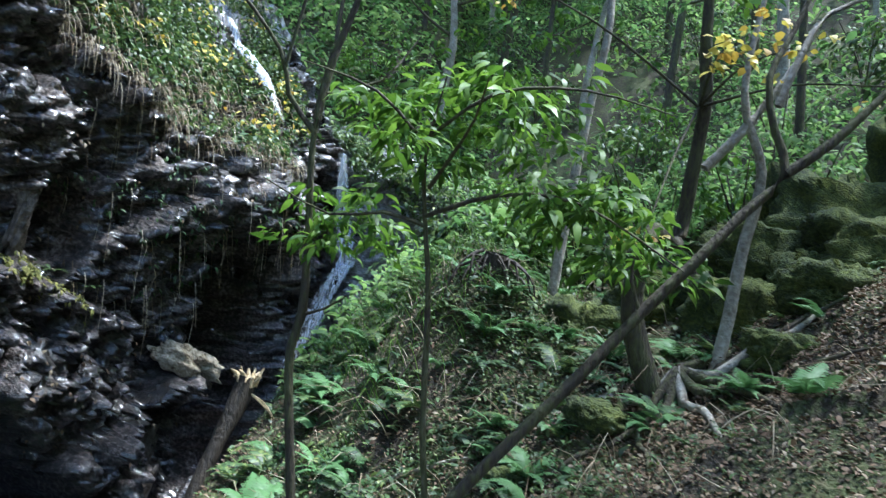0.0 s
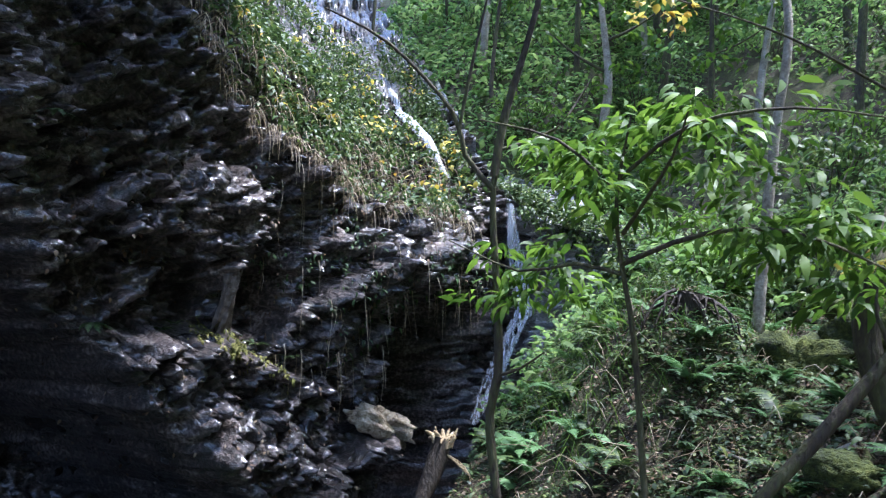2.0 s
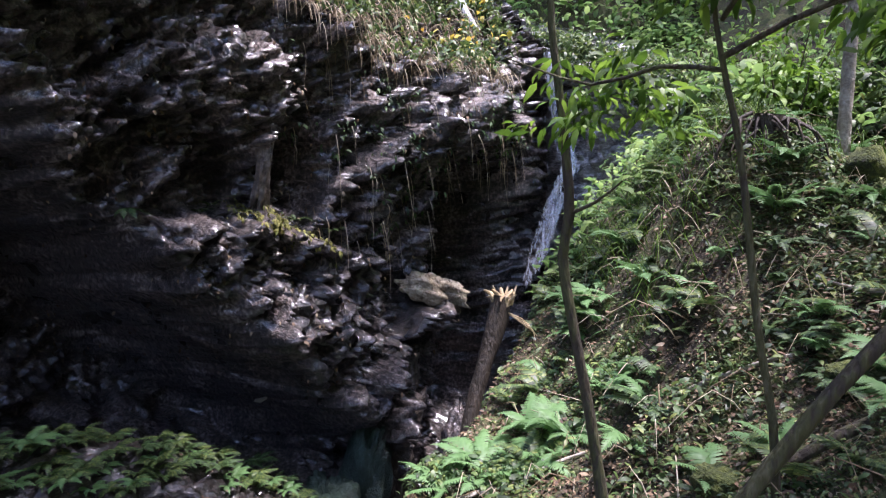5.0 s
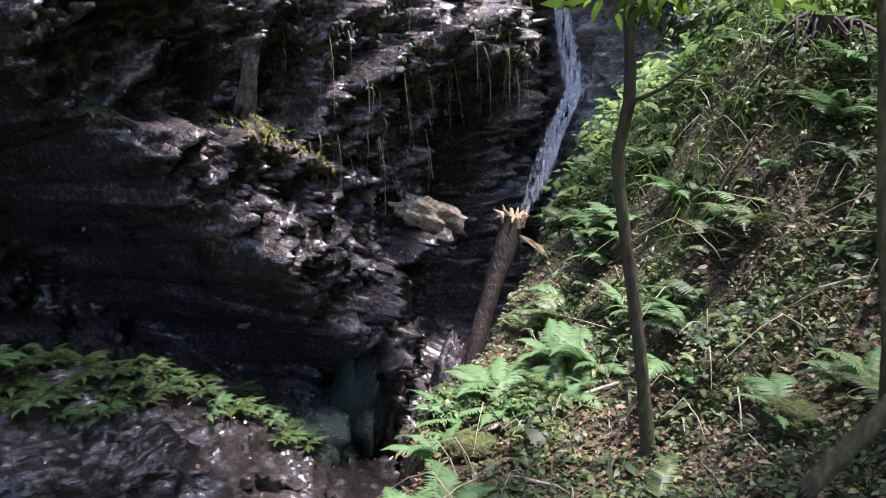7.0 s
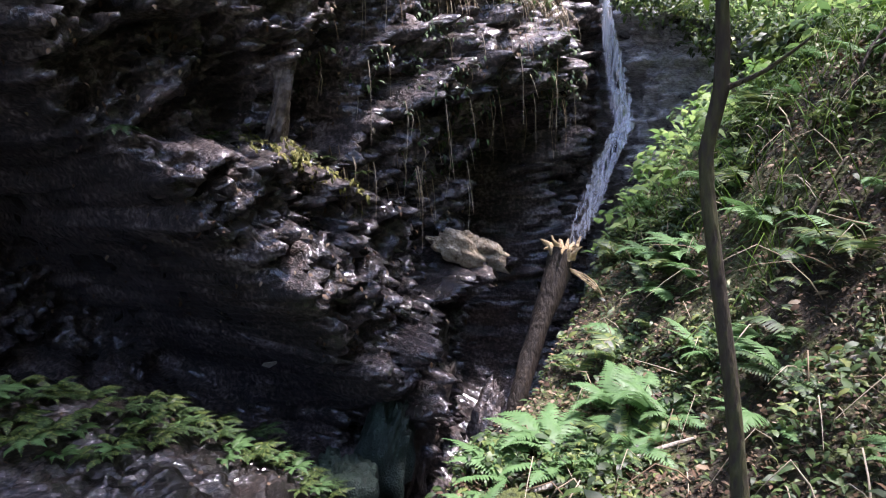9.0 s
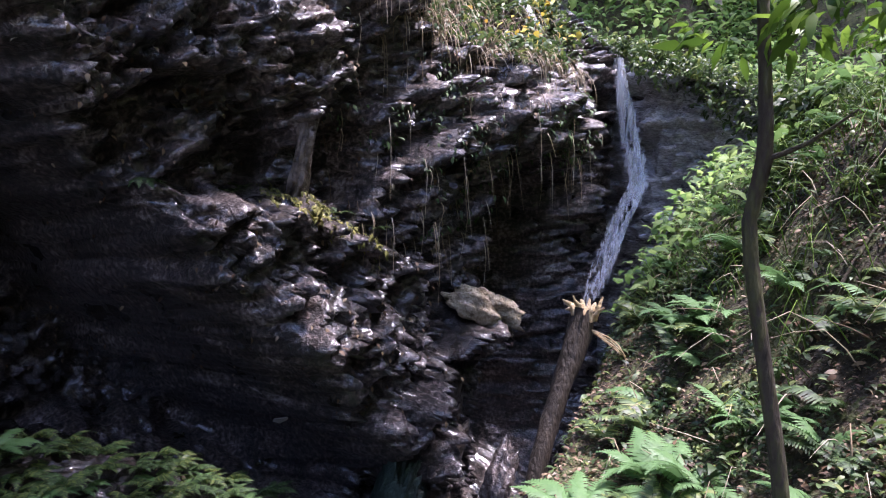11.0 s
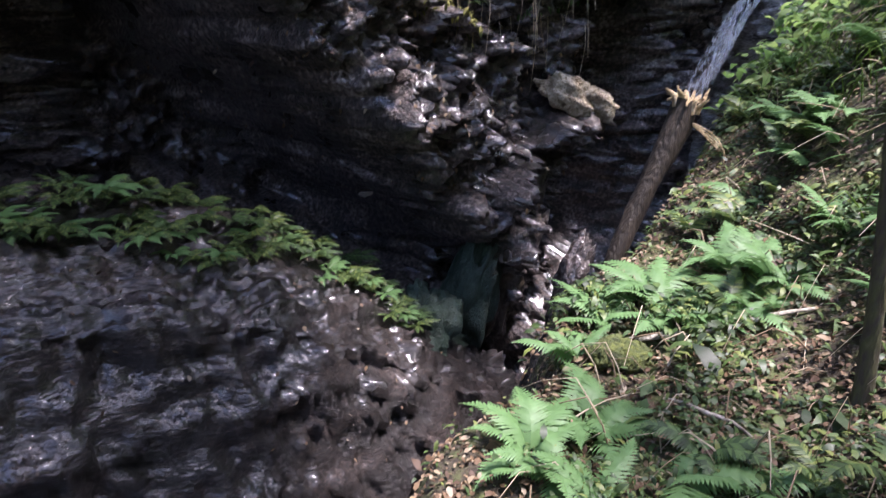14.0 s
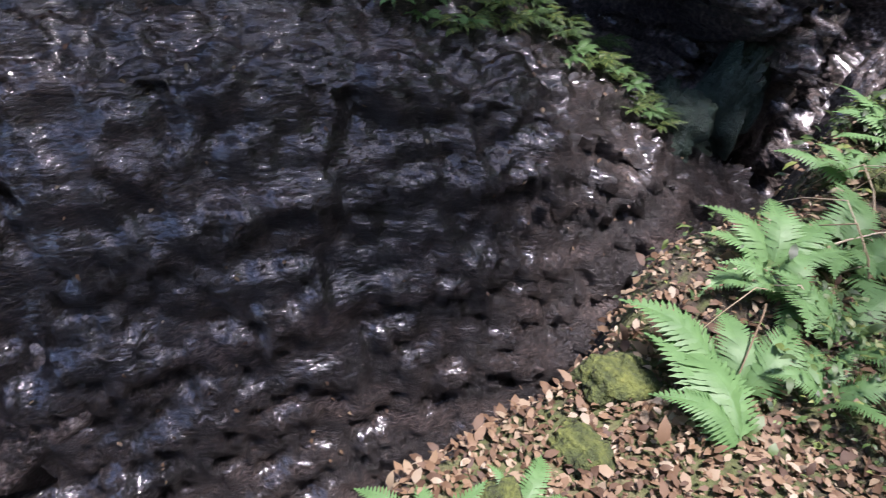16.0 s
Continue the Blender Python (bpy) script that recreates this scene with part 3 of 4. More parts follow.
leafy(sap, "foliage", [((-0.58, 4.75, 1.58), (0.34, 0.2, 0.2), 20), ((-0.45, 4.4, 2.18), (0.32, 0.2, 0.1), 10), ((0.05, 4.1, 2.15), (0.3, 0.35, 0.3), 24), ((0.5, 4.2, 2.2), (0.32, 0.3, 0.2), 16),
                       ((0.55, 4.2, 1.85), (0.36, 0.25, 0.12), 16), ((0.85, 4.2, 1.72), (0.3, 0.25, 0.1), 14), ((1.15, 4.3, 1.56), (0.2, 0.2, 0.09), 9)], 15, 0.21, 0.12, LEAF, 5, 0.3, "glossy bright green leaves")

leaning = tree("leaning_tree", "dark crooked tree leaning over the bank", [on_ground(-0.3, 3.85, -0.12), (-0.16, 3.88, -0.42), (0.12, 3.9, 0.0), (0.34, 3.9, 0.33), (0.76, 3.95, 0.86), (1.09, 4.0, 1.29), (1.3, 4.0, 1.56), (1.53, 4.05, 1.85), (1.73, 4.1, 2.09), (1.67, 4.15, 2.31), (1.62, 4.2, 2.6), (1.78, 4.3, 2.97), (1.88, 4.35, 3.3)],
               [0.038, 0.033, 0.032, 0.031, 0.03, 0.029, 0.028, 0.0265, 0.025, 0.022, 0.018, 0.014, 0.008],
               limbs=[([(1.73, 4.1, 2.09), (1.95, 4.1, 2.29), (2.28, 4.15, 2.67), (2.68, 4.2, 2.99)], [0.03, 0.026, 0.02, 0.01], BARK),
                      ([(1.68, 4.18, 2.45), (1.77, 4.2, 2.75), (1.91, 4.25, 3.01), (2.29, 4.3, 3.22)], [0.022, 0.018, 0.014, 0.006], PALE_BARK),
                      ([(1.08, 4.0, 1.26), (1.01, 4.0, 1.43), (1.01, 4.0, 1.55)], [0.012, 0.009, 0.004], BARK)])
pair_base = Vector(on_ground(1.75, 5.5))
rooted = tree("rooted_tree", "old brown tree with roots spread over leaf litter", [pair_base - Vector((0, 0, 0.15)), *[Vector(p) for p in [(1.77, 5.5, 0.47), (1.52, 5.5, 0.95), (1.4, 5.5, 1.39), (1.49, 5.5, 1.82)]], *[Vector(p) for p in [(1.96, 6.5, 1.86), (2.01, 6.5, 2.46), (2.0, 6.4, 3.09), (1.89, 6.3, 3.72)]], Vector((1.85, 6.3, 5.2))],
              [0.13, 0.1, 0.085, 0.075, 0.07, 0.066, 0.06, 0.055, 0.045, 0.03],
              limbs=[([pair_base + Vector((0.2, 0, -0.1)), *[Vector(p) for p in [(1.93, 5.5, 0.54), (2.07, 5.5, 1.08), (2.12, 5.5, 1.76), (2.18, 5.5, 2.36), (1.98, 5.5, 2.91)]], Vector((2.1, 5.6, 3.9))], [0.06, 0.055, 0.047, 0.042, 0.036, 0.028, 0.015], PALE_BARK),
                     ([(1.78, 5.5, 2.33), (2.06, 5.5, 2.71), (2.32, 5.5, 3.17), (2.43, 5.5, 3.49)], [0.036, 0.032, 0.026, 0.014], PALE_BARK)])
rng = random.Random(4)
for k in range(9):
    a = -2.9 + k * 0.42
    pts, x, y = [], pair_base.x + 0.05, pair_base.y
    for j in range(6):
        pts.append(Vector(on_ground(x, y, 0.03 if j else 0.1)))
        x, y = x + 0.24 * math.cos(a), y + 0.24 * math.sin(a)
        a += rng.uniform(-0.45, 0.45)
    limb("root", [p - Vector(rooted.location) for p in pts], [0.045, 0.034, 0.027, 0.022, 0.016, 0.008], BARK if k % 3 else PALE_BARK, rooted, 6)

# yellow maple twigs in front of the old tree
for k, (c, h, n) in enumerate([((1.62, 5.0, 2.96), (0.16, 0.1, 0.1), 9), ((2.05, 5.0, 3.08), (0.2, 0.15, 0.18), 8), ((1.29, 5.0, 1.72), (0.1, 0.1, 0.08), 4), ((0.1, 6.0, 3.75), (0.25, 0.2, 0.2), 9), ((2.9, 5.2, 3.0), (0.2, 0.2, 0.2), 5)]):
    twig = tree("maple_twig", "thin maple twig with yellow and orange leaves", [Vector((1.95, 6.38, 3.0)), (Vector((1.95, 6.38, 3.0)) + Vector(c)) / 2 + Vector((0, 0, 0.1)), Vector(c)], [0.014, 0.009, 0.004])
    leafy(twig, "foliage", [(c, h, n)], 6, 0.09, 0.07, YELLOW_LEAF, 30 + k, 0.8, "yellow leaves")

# the wood on the far slope
rng = random.Random(9)
far_spots = [(-0.6, 18.2), (0.6, 19.5), (1.6, 17.6), (2.6, 17.0), (3.9, 14.5), (4.6, 18.0), (5.2, 12.4), (5.9, 15.8), (6.8, 11.0), (7.4, 14.0), (8.6, 17.0), (-1.6, 20.0), (0.2, 23.0), (2.2, 22.0),
             (4.5, 10.0), (6.4, 21.0), (9.6, 13.0), (11.5, 18.0), (10.0, 9.0), (5.5, 7.8), (7.8, 7.4)]
far_spots += [(-4.5, 21.0), (-6.5, 24.0), (-8.5, 22.0), (-5.5, 27.5), (-9.0, 27.0), (-2.5, 26.0), (-7.0, 31.0), (-3.6, 18.6)]
far_spots += [(-3.2 + 2.3 * (k % 8) + rng.uniform(-0.8, 0.8), 24.0 + 3.0 * (k // 8) + rng.uniform(-1, 1)) for k in range(24)]
for k, (x, y) in enumerate(far_spots):
    b = Vector(on_ground(x, y, -0.2))
    h, lean = rng.uniform(6, 10), Vector((rng.uniform(-0.08, 0.05), rng.uniform(-0.06, 0.06), 1))
    pts = [b + lean * h * f + Vector((rng.uniform(-0.1, 0.1), rng.uniform(-0.1, 0.1), 0)) * (f > 0) for f in (0, 0.15, 0.35, 0.6, 0.8, 1)]
    r = rng.uniform(0.05, 0.13)
    lim = []
    for j in range(4):
        f = rng.uniform(0.35, 0.85)
        q, a = b + lean * h * f, rng.uniform(0, 6.28)
        d = Vector((math.cos(a), math.sin(a), 0.45))
        lim.append(([q, q + d * 0.7, q + d * 1.5 + Vector((0, 0, 0.2))], [r * 0.35, r * 0.25, r * 0.08], BARK))
    tr = tree("forest_tree", "tall thin forest tree with leafy crown on the slope", pts, [r, r * 0.9, r * 0.8, r * 0.6, r * 0.4, r * 0.15], PALE_BARK if k % 3 == 0 else BARK, lim, 8)
    tr["group"] = "trees of the far wood"
    big = 1.0 if y < 19 else 1.7
    boxes = [((b + lean * h * f)[:], (1.5 * big, 1.5 * big, 0.9), n) for f, n in ((0.4, 12), (0.6, 18), (0.78, 20), (0.97, 20))]
    # two crowns in three take the leaf lightened for distance haze
    leafy(tr, "crown", boxes, 9, 0.42 * big, 0.2 * big, (LEAF, LIGHTENED_LEAF, LIGHTENED_LEAF)[k % 3], 100 + k, 0.5, "green leaves in loose sprays")

# crowns above the walk, out of view, added to shade the gully: the slender tree, the old tree and a tree on the mound
# lean over it
def shade_crown(tr, stem, radii, boxes, seed, mat=LEAF):
    """An unseen crown added for shade, held up by a stem that goes on from the trunk."""
    off = Vector(tr.location)
    limb("upper_stem", [Vector(p) - off for p in stem], radii, BARK, tr, 8)
    tip = Vector(stem[-2])
    for c, h, n in boxes:
        limb("limb", [tip - off, (tip * 0.5 + Vector(c) * 0.5) - off + Vector((0, 0, 0.15)), Vector(c) - off], [radii[-1] * 1.6, radii[-1], 0.01], BARK, tr, 6)
    leafy(tr, "crown", boxes, 15, 0.5, 0.27, mat, seed, 0.5, "green leaves in loose sprays")


shade_crown(slender, [(-0.5, 4.8, 3.85), (-0.55, 4.9, 5.0), (-0.9, 5.2, 6.6), (-1.1, 5.3, 7.4)], [0.012, 0.012, 0.01, 0.006],
       [((-1.9, 5.0, 6.6), (0.9, 1.0, 0.5), 44), ((-1.4, 6.0, 7.0), (0.8, 0.8, 0.5), 28), ((-2.2, 6.6, 7.3), (0.8, 0.9, 0.5), 32), ((-2.1, 3.6, 6.9), (0.9, 1.0, 0.5), 44)], 701)
shade_crown(rooted, [(1.85, 6.3, 5.1), (1.6, 6.4, 6.4), (1.2, 6.6, 8.0)], [0.03, 0.025, 0.012],
       [((2.6, 5.2, 6.9), (0.8, 0.7, 0.5), 9), ((2.8, 6.9, 7.6), (0.8, 0.8, 0.6), 8)], 702)
mound_foot = on_ground(1.2, 8.0, -0.15)
mound_tree = tree("forest_tree", "thin pale tree leaning on the mound above the stump", [mound_foot, (1.24, 8.0, 2.2), (1.3, 8.0, 3.2), (1.38, 8.0, 4.3), (1.2, 8.2, 5.6)], [0.06, 0.052, 0.046, 0.042, 0.035], PALE_BARK)
shade_crown(mound_tree, [(1.2, 8.2, 5.55), (0.7, 8.6, 7.0), (0.1, 9.0, 8.6)], [0.035, 0.025, 0.012],
       [((-1.8, 8.9, 7.6), (0.7, 0.9, 0.5), 14), ((-0.9, 10.1, 8.1), (0.7, 0.6, 0.4), 26), ((-0.2, 9.4, 8.2), (0.8, 0.8, 0.5), 14), ((0.9, 9.0, 8.3), (0.8, 0.8, 0.5), 10)], 703)
# added trees, never in view, that keep sun and sky off the left cliff
for k, y in enumerate([5.7, 4.2, 2.0, 0.0]):
    root = Vector(cliff_point(np.array(along(y)), ridge_height(np.array(along(y))) + 1.5))
    shade_tree = tree("forest_tree", "added unseen tree on the cliff top, shading the left cliff", [root - Vector((0, 0, 0.3)), root + Vector((0.5, 0.1, 2.0)), root + Vector((1.2, 0.3, 3.6))], [0.16, 0.13, 0.1], BARK)
    q = root + Vector((1.2, 0.3, 3.5))
    shade_crown(shade_tree, [q, q + Vector((0.6, 0.3, 0.9)), q + Vector((1.0, 0.4, 1.6))], [0.09, 0.06, 0.02], [((q + Vector(o))[:], (1.3, 1.2, 0.5), 58) for o in ((0.2, 1.2, 0.7), (1.6, 0.8, 0.6), (2.4, -0.6, 0.9), (0.6, -0.8, 1.4))], 710 + k, DARK_LEAF)

# unseen trees added above and behind the walker, to block sky light from the ravine
for k, (x, y) in enumerate([(4.8, 3.2), (6.4, 5.2), (4.0, 0.6), (6.0, 0.0), (2.6, -2.0), (5.0, -3.5), (0.6, -4.0), (-1.0, -6.0), (8.0, 3.0), (3.0, -6.5), (7.6, -2.5)]):
    b = Vector(on_ground(x, y, -0.2))
    h = 6.5 + 0.4 * (k % 4)
    pts = [b, b + Vector((-0.1, 0.05, 0.3 * h)), b + Vector((-0.3, 0.1, 0.65 * h)), b + Vector((-0.5, 0.0, h))]
    lim = [([b + Vector((-0.25, 0.1, 0.55 * h)), b + Vector((0.9 * math.cos(a) - 0.2, 0.9 * math.sin(a), 0.7 * h)), b + Vector((1.8 * math.cos(a) - 0.4, 1.8 * math.sin(a), 0.8 * h))], [0.05, 0.035, 0.012], BARK) for a in (0.5 + k, 2.2 + k, 3.9 + k, 5.5 + k)]
    tr = tree("forest_tree", "added unseen tree blocking sky light from the ravine", pts, [0.14, 0.12, 0.09, 0.03], BARK, lim, 8)
    tr["group"] = "trees of the far wood"
    leafy(tr, "crown", [((b + Vector((-0.4, 0, f * h)))[:], (1.9, 1.9, 0.7), n) for f, n in (((0.68, 12), (0.85, 14), (1.0, 10)) if x > 3.5 and y > 2 else ((0.68, 34), (0.85, 40), (1.0, 30)))], 15, 0.5, 0.26, (DARK_LEAF, LEAF)[k % 2], 500 + k, 0.5, "green leaves in loose sprays")

# ---- bushes on the slope ----
bush_spots = [(0.9, 8.8, 0.6), (1.8, 9.2, 0.8), (2.7, 9.5, 1.0), (3.3, 8.6, 0.9), (0.1, 9.6, 0.4), (4.2, 9.0, 0.9), (1.2, 10.8, 1.2), (2.6, 11.4, 1.3), (4.8, 11.4, 1.2), (0.3, 11.4, 0.5), (6.0, 9.6, 1.1),
              (0.4, 13.6, 1.3), (3.4, 13.6, 1.4), (6.8, 13.0, 1.3), (-0.9, 14.6, 1.1), (1.6, 17.0, 1.5), (5.0, 16.4, 1.5), (8.4, 11.6, 1.3), (-2.4, 17.5, 1.4), (0.0, 20.5, 1.7), (3.4, 20.0, 1.7), (7.0, 18.6, 1.7), (-4.4, 22.0, 1.8)]
for k, (x, y, h) in enumerate(bush_spots):
    b = on_ground(x, y, -0.1)
    bush = empty("bush", b)
    for j in range(5):
        a = j * 1.3 + k
        limb("stem", [Vector((0, 0, 0)), Vector((0.2 * math.cos(a), 0.2 * math.sin(a), 0.5 * h)), Vector((0.45 * math.cos(a) * h, 0.45 * math.sin(a) * h, h))], [0.02, 0.014, 0.005], BARK, bush, 5)
    leafy(bush, "foliage", [((b[0], b[1], b[2] + 0.75 * h), (0.62 * h, 0.5 * h, 0.4 * h), 40)], 15, 0.24, 0.13, (LEAF, HERB, LIGHTENED_LEAF)[k % 3], 200 + k, 0.42, "broad green leaves")
    tagged(bush, "leafy green bush on the forest slope", "bush", "bushes on the slope")


# ---- rocks ----
def rock(name, label, at, size, mat, seed=0, turn=0.0, roughness=0.22, cat="rock", squash=4.0):
    """A worn angular block."""
    n = 26
    th, ph = np.meshgrid(np.linspace(0, 2 * np.pi, 2 * n + 1), np.linspace(0.0, np.pi, n), indexing="ij")
    x, y, z = np.cos(th) * np.sin(ph), np.sin(th) * np.sin(ph), np.cos(ph)
    k = (np.abs(x) ** squash + np.abs(y) ** squash + np.abs(z) ** squash) ** (-1 / squash)
    lv, cr = blocks(x * 2.2 + seed, y * 2.2, z * 2.8, 300 + seed)
    k = k * (1 + roughness * lv - 0.05 * (1 - cr) + 0.2 * fbm(x * 2 + seed, y * 2, z * 2, 3, 310 + seed))
    k = k * (1 + 0.1 * roughness / 0.3 * blocks(x * 6 + seed, y * 6, z * 8, 320 + seed)[0] + 0.05 * vnoise(x * 9, y * 9, z * 9, 330))
    p = np.stack([x * k * size[0], y * k * size[1], z * k * size[2]], -1).reshape(-1, 3)
    ob = mesh_object(name, p, grid_faces(2 * n + 1, n), mat)
    ob.matrix_basis = pose(*at, 0, 0, turn)
    return tagged(ob, label, cat)


for k, (x, y, sx, sy, sz, lift, turn) in enumerate([(2.95, 7.0, 0.5, 0.42, 0.36, 0.12, 10), (3.95, 7.6, 0.8, 0.5, 0.45, 0.1, -8), (2.6, 6.5, 0.34, 0.36, 0.3, 0.05, 12), (3.1, 6.5, 0.34, 0.34, 0.28, 0.05, -5), (3.65, 6.5, 0.6, 0.4, 0.26, 0.05, 8),
                                             (3.0, 5.8, 0.34, 0.3, 0.2, 0.02, 30), (2.45, 5.35, 0.26, 0.22, 0.14, 0.0, 3), (2.2, 7.6, 0.45, 0.4, 0.3, 0.05, 0), (1.4, 7.4, 0.4, 0.35, 0.25, 0.0, 15), (5.2, 7.6, 0.9, 0.6, 0.6, 0.2, 0), (4.6, 6.3, 0.6, 0.4, 0.3, 0.05, 10)]):
    rock("mossy_rock", "square mossy boulder on the leaf-strewn slope", on_ground(x, y, lift), (sx, sy, sz), MOSS, k, turn, 0.35, squash=5.0)["group"] = "mossy rocks"
for k, (x, y, r) in enumerate([(-1.6, 3.2, 0.09), (-1.5, 2.85, 0.06), (-1.68, 3.45, 0.11), (-1.62, 2.9, 0.09), (0.0, 4.6, 0.14), (1.2, 5.2, 0.2), (0.7, 5.0, 0.16), (-1.5, 5.0, 0.14)]):
    rock("mossy_stone", "small moss-covered stone on the bank", on_ground(x, y, 0.0), (r, r * 0.8, r * 0.55), MOSS, 20 + k, 30 * k, 0.2, squash=2.6)["group"] = "mossy stones"
rock("tan_block", "pale tan rock block jutting from the dark cliff", (-3.34, 10.42, -0.5), (0.47, 0.24, 0.19), TAN_ROCK, 3, 62, 0.5, squash=3.2).matrix_basis = pose(-3.34, 10.42, -0.5, 0, 24, 56)
rock("green_boulder", "green algae-covered boulder at the slab end", (-4.1, 8.4, -2.95), (0.36, 0.42, 0.42), material("algae_rock", [(0.3, (0.012, 0.022, 0.016)), (0.55, (0.035, 0.065, 0.045)), (0.75, (0.08, 0.13, 0.09))], 3, 20, 0.6, bump=0.9), 5, 20, 0.5)

stump_at = Vector(on_ground(0.5, 7.35, -0.15))
stump = empty("dead_stump", stump_at)
rng = random.Random(51)
limb("stem", [(0, 0, -0.3), (0.0, -0.03, 0.05), (0.02, -0.06, 0.3)], [0.2, 0.15, 0.1], DARK_BARK, stump, 12, 0.25, 3)
for k in range(16):
    u = -1 + 2 * k / 15 + rng.uniform(-0.08, 0.08)
    limb("root", [(0.12 * u, -0.08, 0.22 + rng.uniform(-0.1, 0.1)), (0.3 * u, -0.18, 0.16 + rng.uniform(-0.06, 0.1)), (0.45 * u + rng.uniform(-0.1, 0.1), -0.25, rng.uniform(-0.15, 0.05)), (0.55 * u + rng.uniform(-0.12, 0.12), -0.26, rng.uniform(-0.5, -0.25))], [0.018, 0.013, 0.009, 0.004], DARK_BARK, stump, 6, 0.2, k)
tagged(stump, "dark rotten stump with roots hanging down the bank", "stump")

RIB = material("brown_rib_rock", [(0.32, (0.03, 0.023, 0.017)), (0.5, (0.11, 0.085, 0.065)), (0.68, (0.26, 0.21, 0.165))], 2.5, 16, 0.45, bump=0.6, bump_scale=20, crag=7, wet=0.15, film=0.3, gloss_var=0.15)
ALGAE = bpy.data.materials["algae_rock"]
# thin block added in place of a pale brown stain on the wall
rock("stain_sliver", "narrow brown rock sliver standing in for a stain in a dark niche", (-4.62, 8.2, 1.2), (0.085, 0.08, 0.46), RIB, 9, 20, 0.5, squash=3.0).matrix_basis = pose(-4.62, 8.2, 1.2, 4, 9, 20)
for label, at, size, mat, seed, rx, ry in (("pale brown rock rib at the cliff foot", (-3.8, 10.0, -2.45), (0.3, 0.28, 1.0), RIB, 31, -12, 14), ("green algae-stained rock rib at the cliff foot", (-4.0, 9.25, -2.9), (0.3, 0.34, 0.8), ALGAE, 33, -10, 14),
                                           ("wet black rock rib beside the log", (-2.95, 9.9, -2.6), (0.16, 0.2, 0.55), ROCK, 35, -6, 12)):
    ob = rock("rock_rib", label, at, size, mat, seed, 0, 0.45, squash=2.4)
    ob.matrix_basis = pose(*at, rx, ry, 25)

# ---- the broken log ----
log = empty("broken_log", (-2.02, 7.2, -1.4))
limb("stem", [(-0.06, -0.15, -0.6), (0.02, 0.05, 0.15), (0.12, 0.3, 0.7), (0.22, 0.5, 1.15), (0.25, 0.56, 1.34)], [0.06, 0.07, 0.08, 0.1, 0.1], DARK_BARK, log, 12, 0.14, 1)
rng = random.Random(3)
for k in range(13):
    a = k * 0.48 + rng.uniform(-0.2, 0.2)
    d = Vector((math.cos(a), math.sin(a), 0))
    o, r = rng.uniform(0.02, 0.08), rng.uniform(0.05, 0.16)
    limb("splinter", [Vector((0.25, 0.56, 1.26)) + d * o, Vector((0.25, 0.57, 1.32 + rng.uniform(0, 0.06))) + d * (o + 0.4 * r), Vector((0.24, 0.58, 1.32 + rng.uniform(-0.05, 0.13))) + d * (o + r)], [0.03, rng.uniform(0.018, 0.03), 0.008], WOOD, log, 5, 0.4, k, "pale splintered wood")
for k in range(4):
    d = Vector((0.22 + 0.05 * k, 0.08 * k - 0.2, -0.1 * k))
    limb("rootlet", [Vector((0.28, 0.52, 1.2)), Vector((0.38, 0.5, 1.16)) + d * 0.4, Vector((0.42, 0.5, 1.05)) + d * 0.8, Vector((0.44, 0.5, 0.8)) + d * 0.9], [0.006, 0.005, 0.004, 0.002], WOOD, log, 5, 0.3, k)
tagged(log, "broken rotten log with a pale splintered end", "log")

# ---- water ----
def veil(name, label, centre, widths, strands, mat, sag=0.0, seed=0):
    """A sheet of falling water: strips side by side along a line of points."""
    base = empty(name, centre[0])
    off = Vector(centre[0])
    rng = np.random.default_rng(seed)
    pts = np.array(centre, float)
    t = np.linspace(0, 1, 40)
    src = np.linspace(0, 1, len(pts))
    line = np.stack([np.interp(t, src, pts[:, i]) for i in range(3)], -1)
    w = np.interp(t, src, widths)
    for k in range(strands):
        first, last = rng.uniform(0.0, 0.3) if k % 3 else 0.0, rng.uniform(0.55, 1.0)
        u = first + (last - first) * t
        mid = np.stack([np.interp(u, t, line[:, i]) for i in range(3)], -1)
        wide = np.interp(u, t, w)
        sh = rng.normal() * 0.14 * wide + 0.012 * vnoise(u * 5, k * 3.1, 0, 7)
        half = rng.uniform(0.12, 0.5) * wide * np.sin(np.pi * np.clip(0.08 + 0.9 * t, 0, 1)) ** 0.4
        depth = 0.05 * np.cos(k * 2.0)
        rows = [mid + np.stack([sh + e * half, depth - 0.02 * (1 - e * e) + 0 * t, 0 * t], -1) for e in (-1, -0.4, 0.4, 1)]
        v = np.stack(rows, 1).reshape(-1, 3) - np.array(off)
        mesh_object("strand", v, grid_faces(40, 4), mat, base, smooth=True)
    return tagged(base, label, "waterfall")


veil("waterfall", "thin white waterfall dropping into a dark cleft", [(-2.18, 13.5, 3.16), (-2.08, 13.45, 2.55), (-1.96, 13.4, 1.98), (-1.76, 13.2, 1.18), (-1.9, 13.05, 0.8), (-2.0, 13.0, 0.55), (-2.18, 12.8, -0.09), (-2.37, 12.6, -0.75)], (0.22, 0.3, 0.3, 0.26, 0.3, 0.36, 0.46, 0.5), 18, WATER)
up_s, up_v = np.interp(np.linspace(0, 1, 9), (0, 1), (along(11.6), along(12.5))), np.linspace(ridge_height(along(12.0)) + 6.8, ridge_height(along(12.4)) + 1.6, 9)
veil("upper_cascade", "white cascade running over the sunlit rocks above", [tuple(p + np.array([0.05, -0.12, 0.1])) for p in cliff_point(up_s, up_v)], (0.14, 0.18, 0.24, 0.26, 0.24, 0.2, 0.24, 0.18, 0.15), 14, WATER, seed=4)

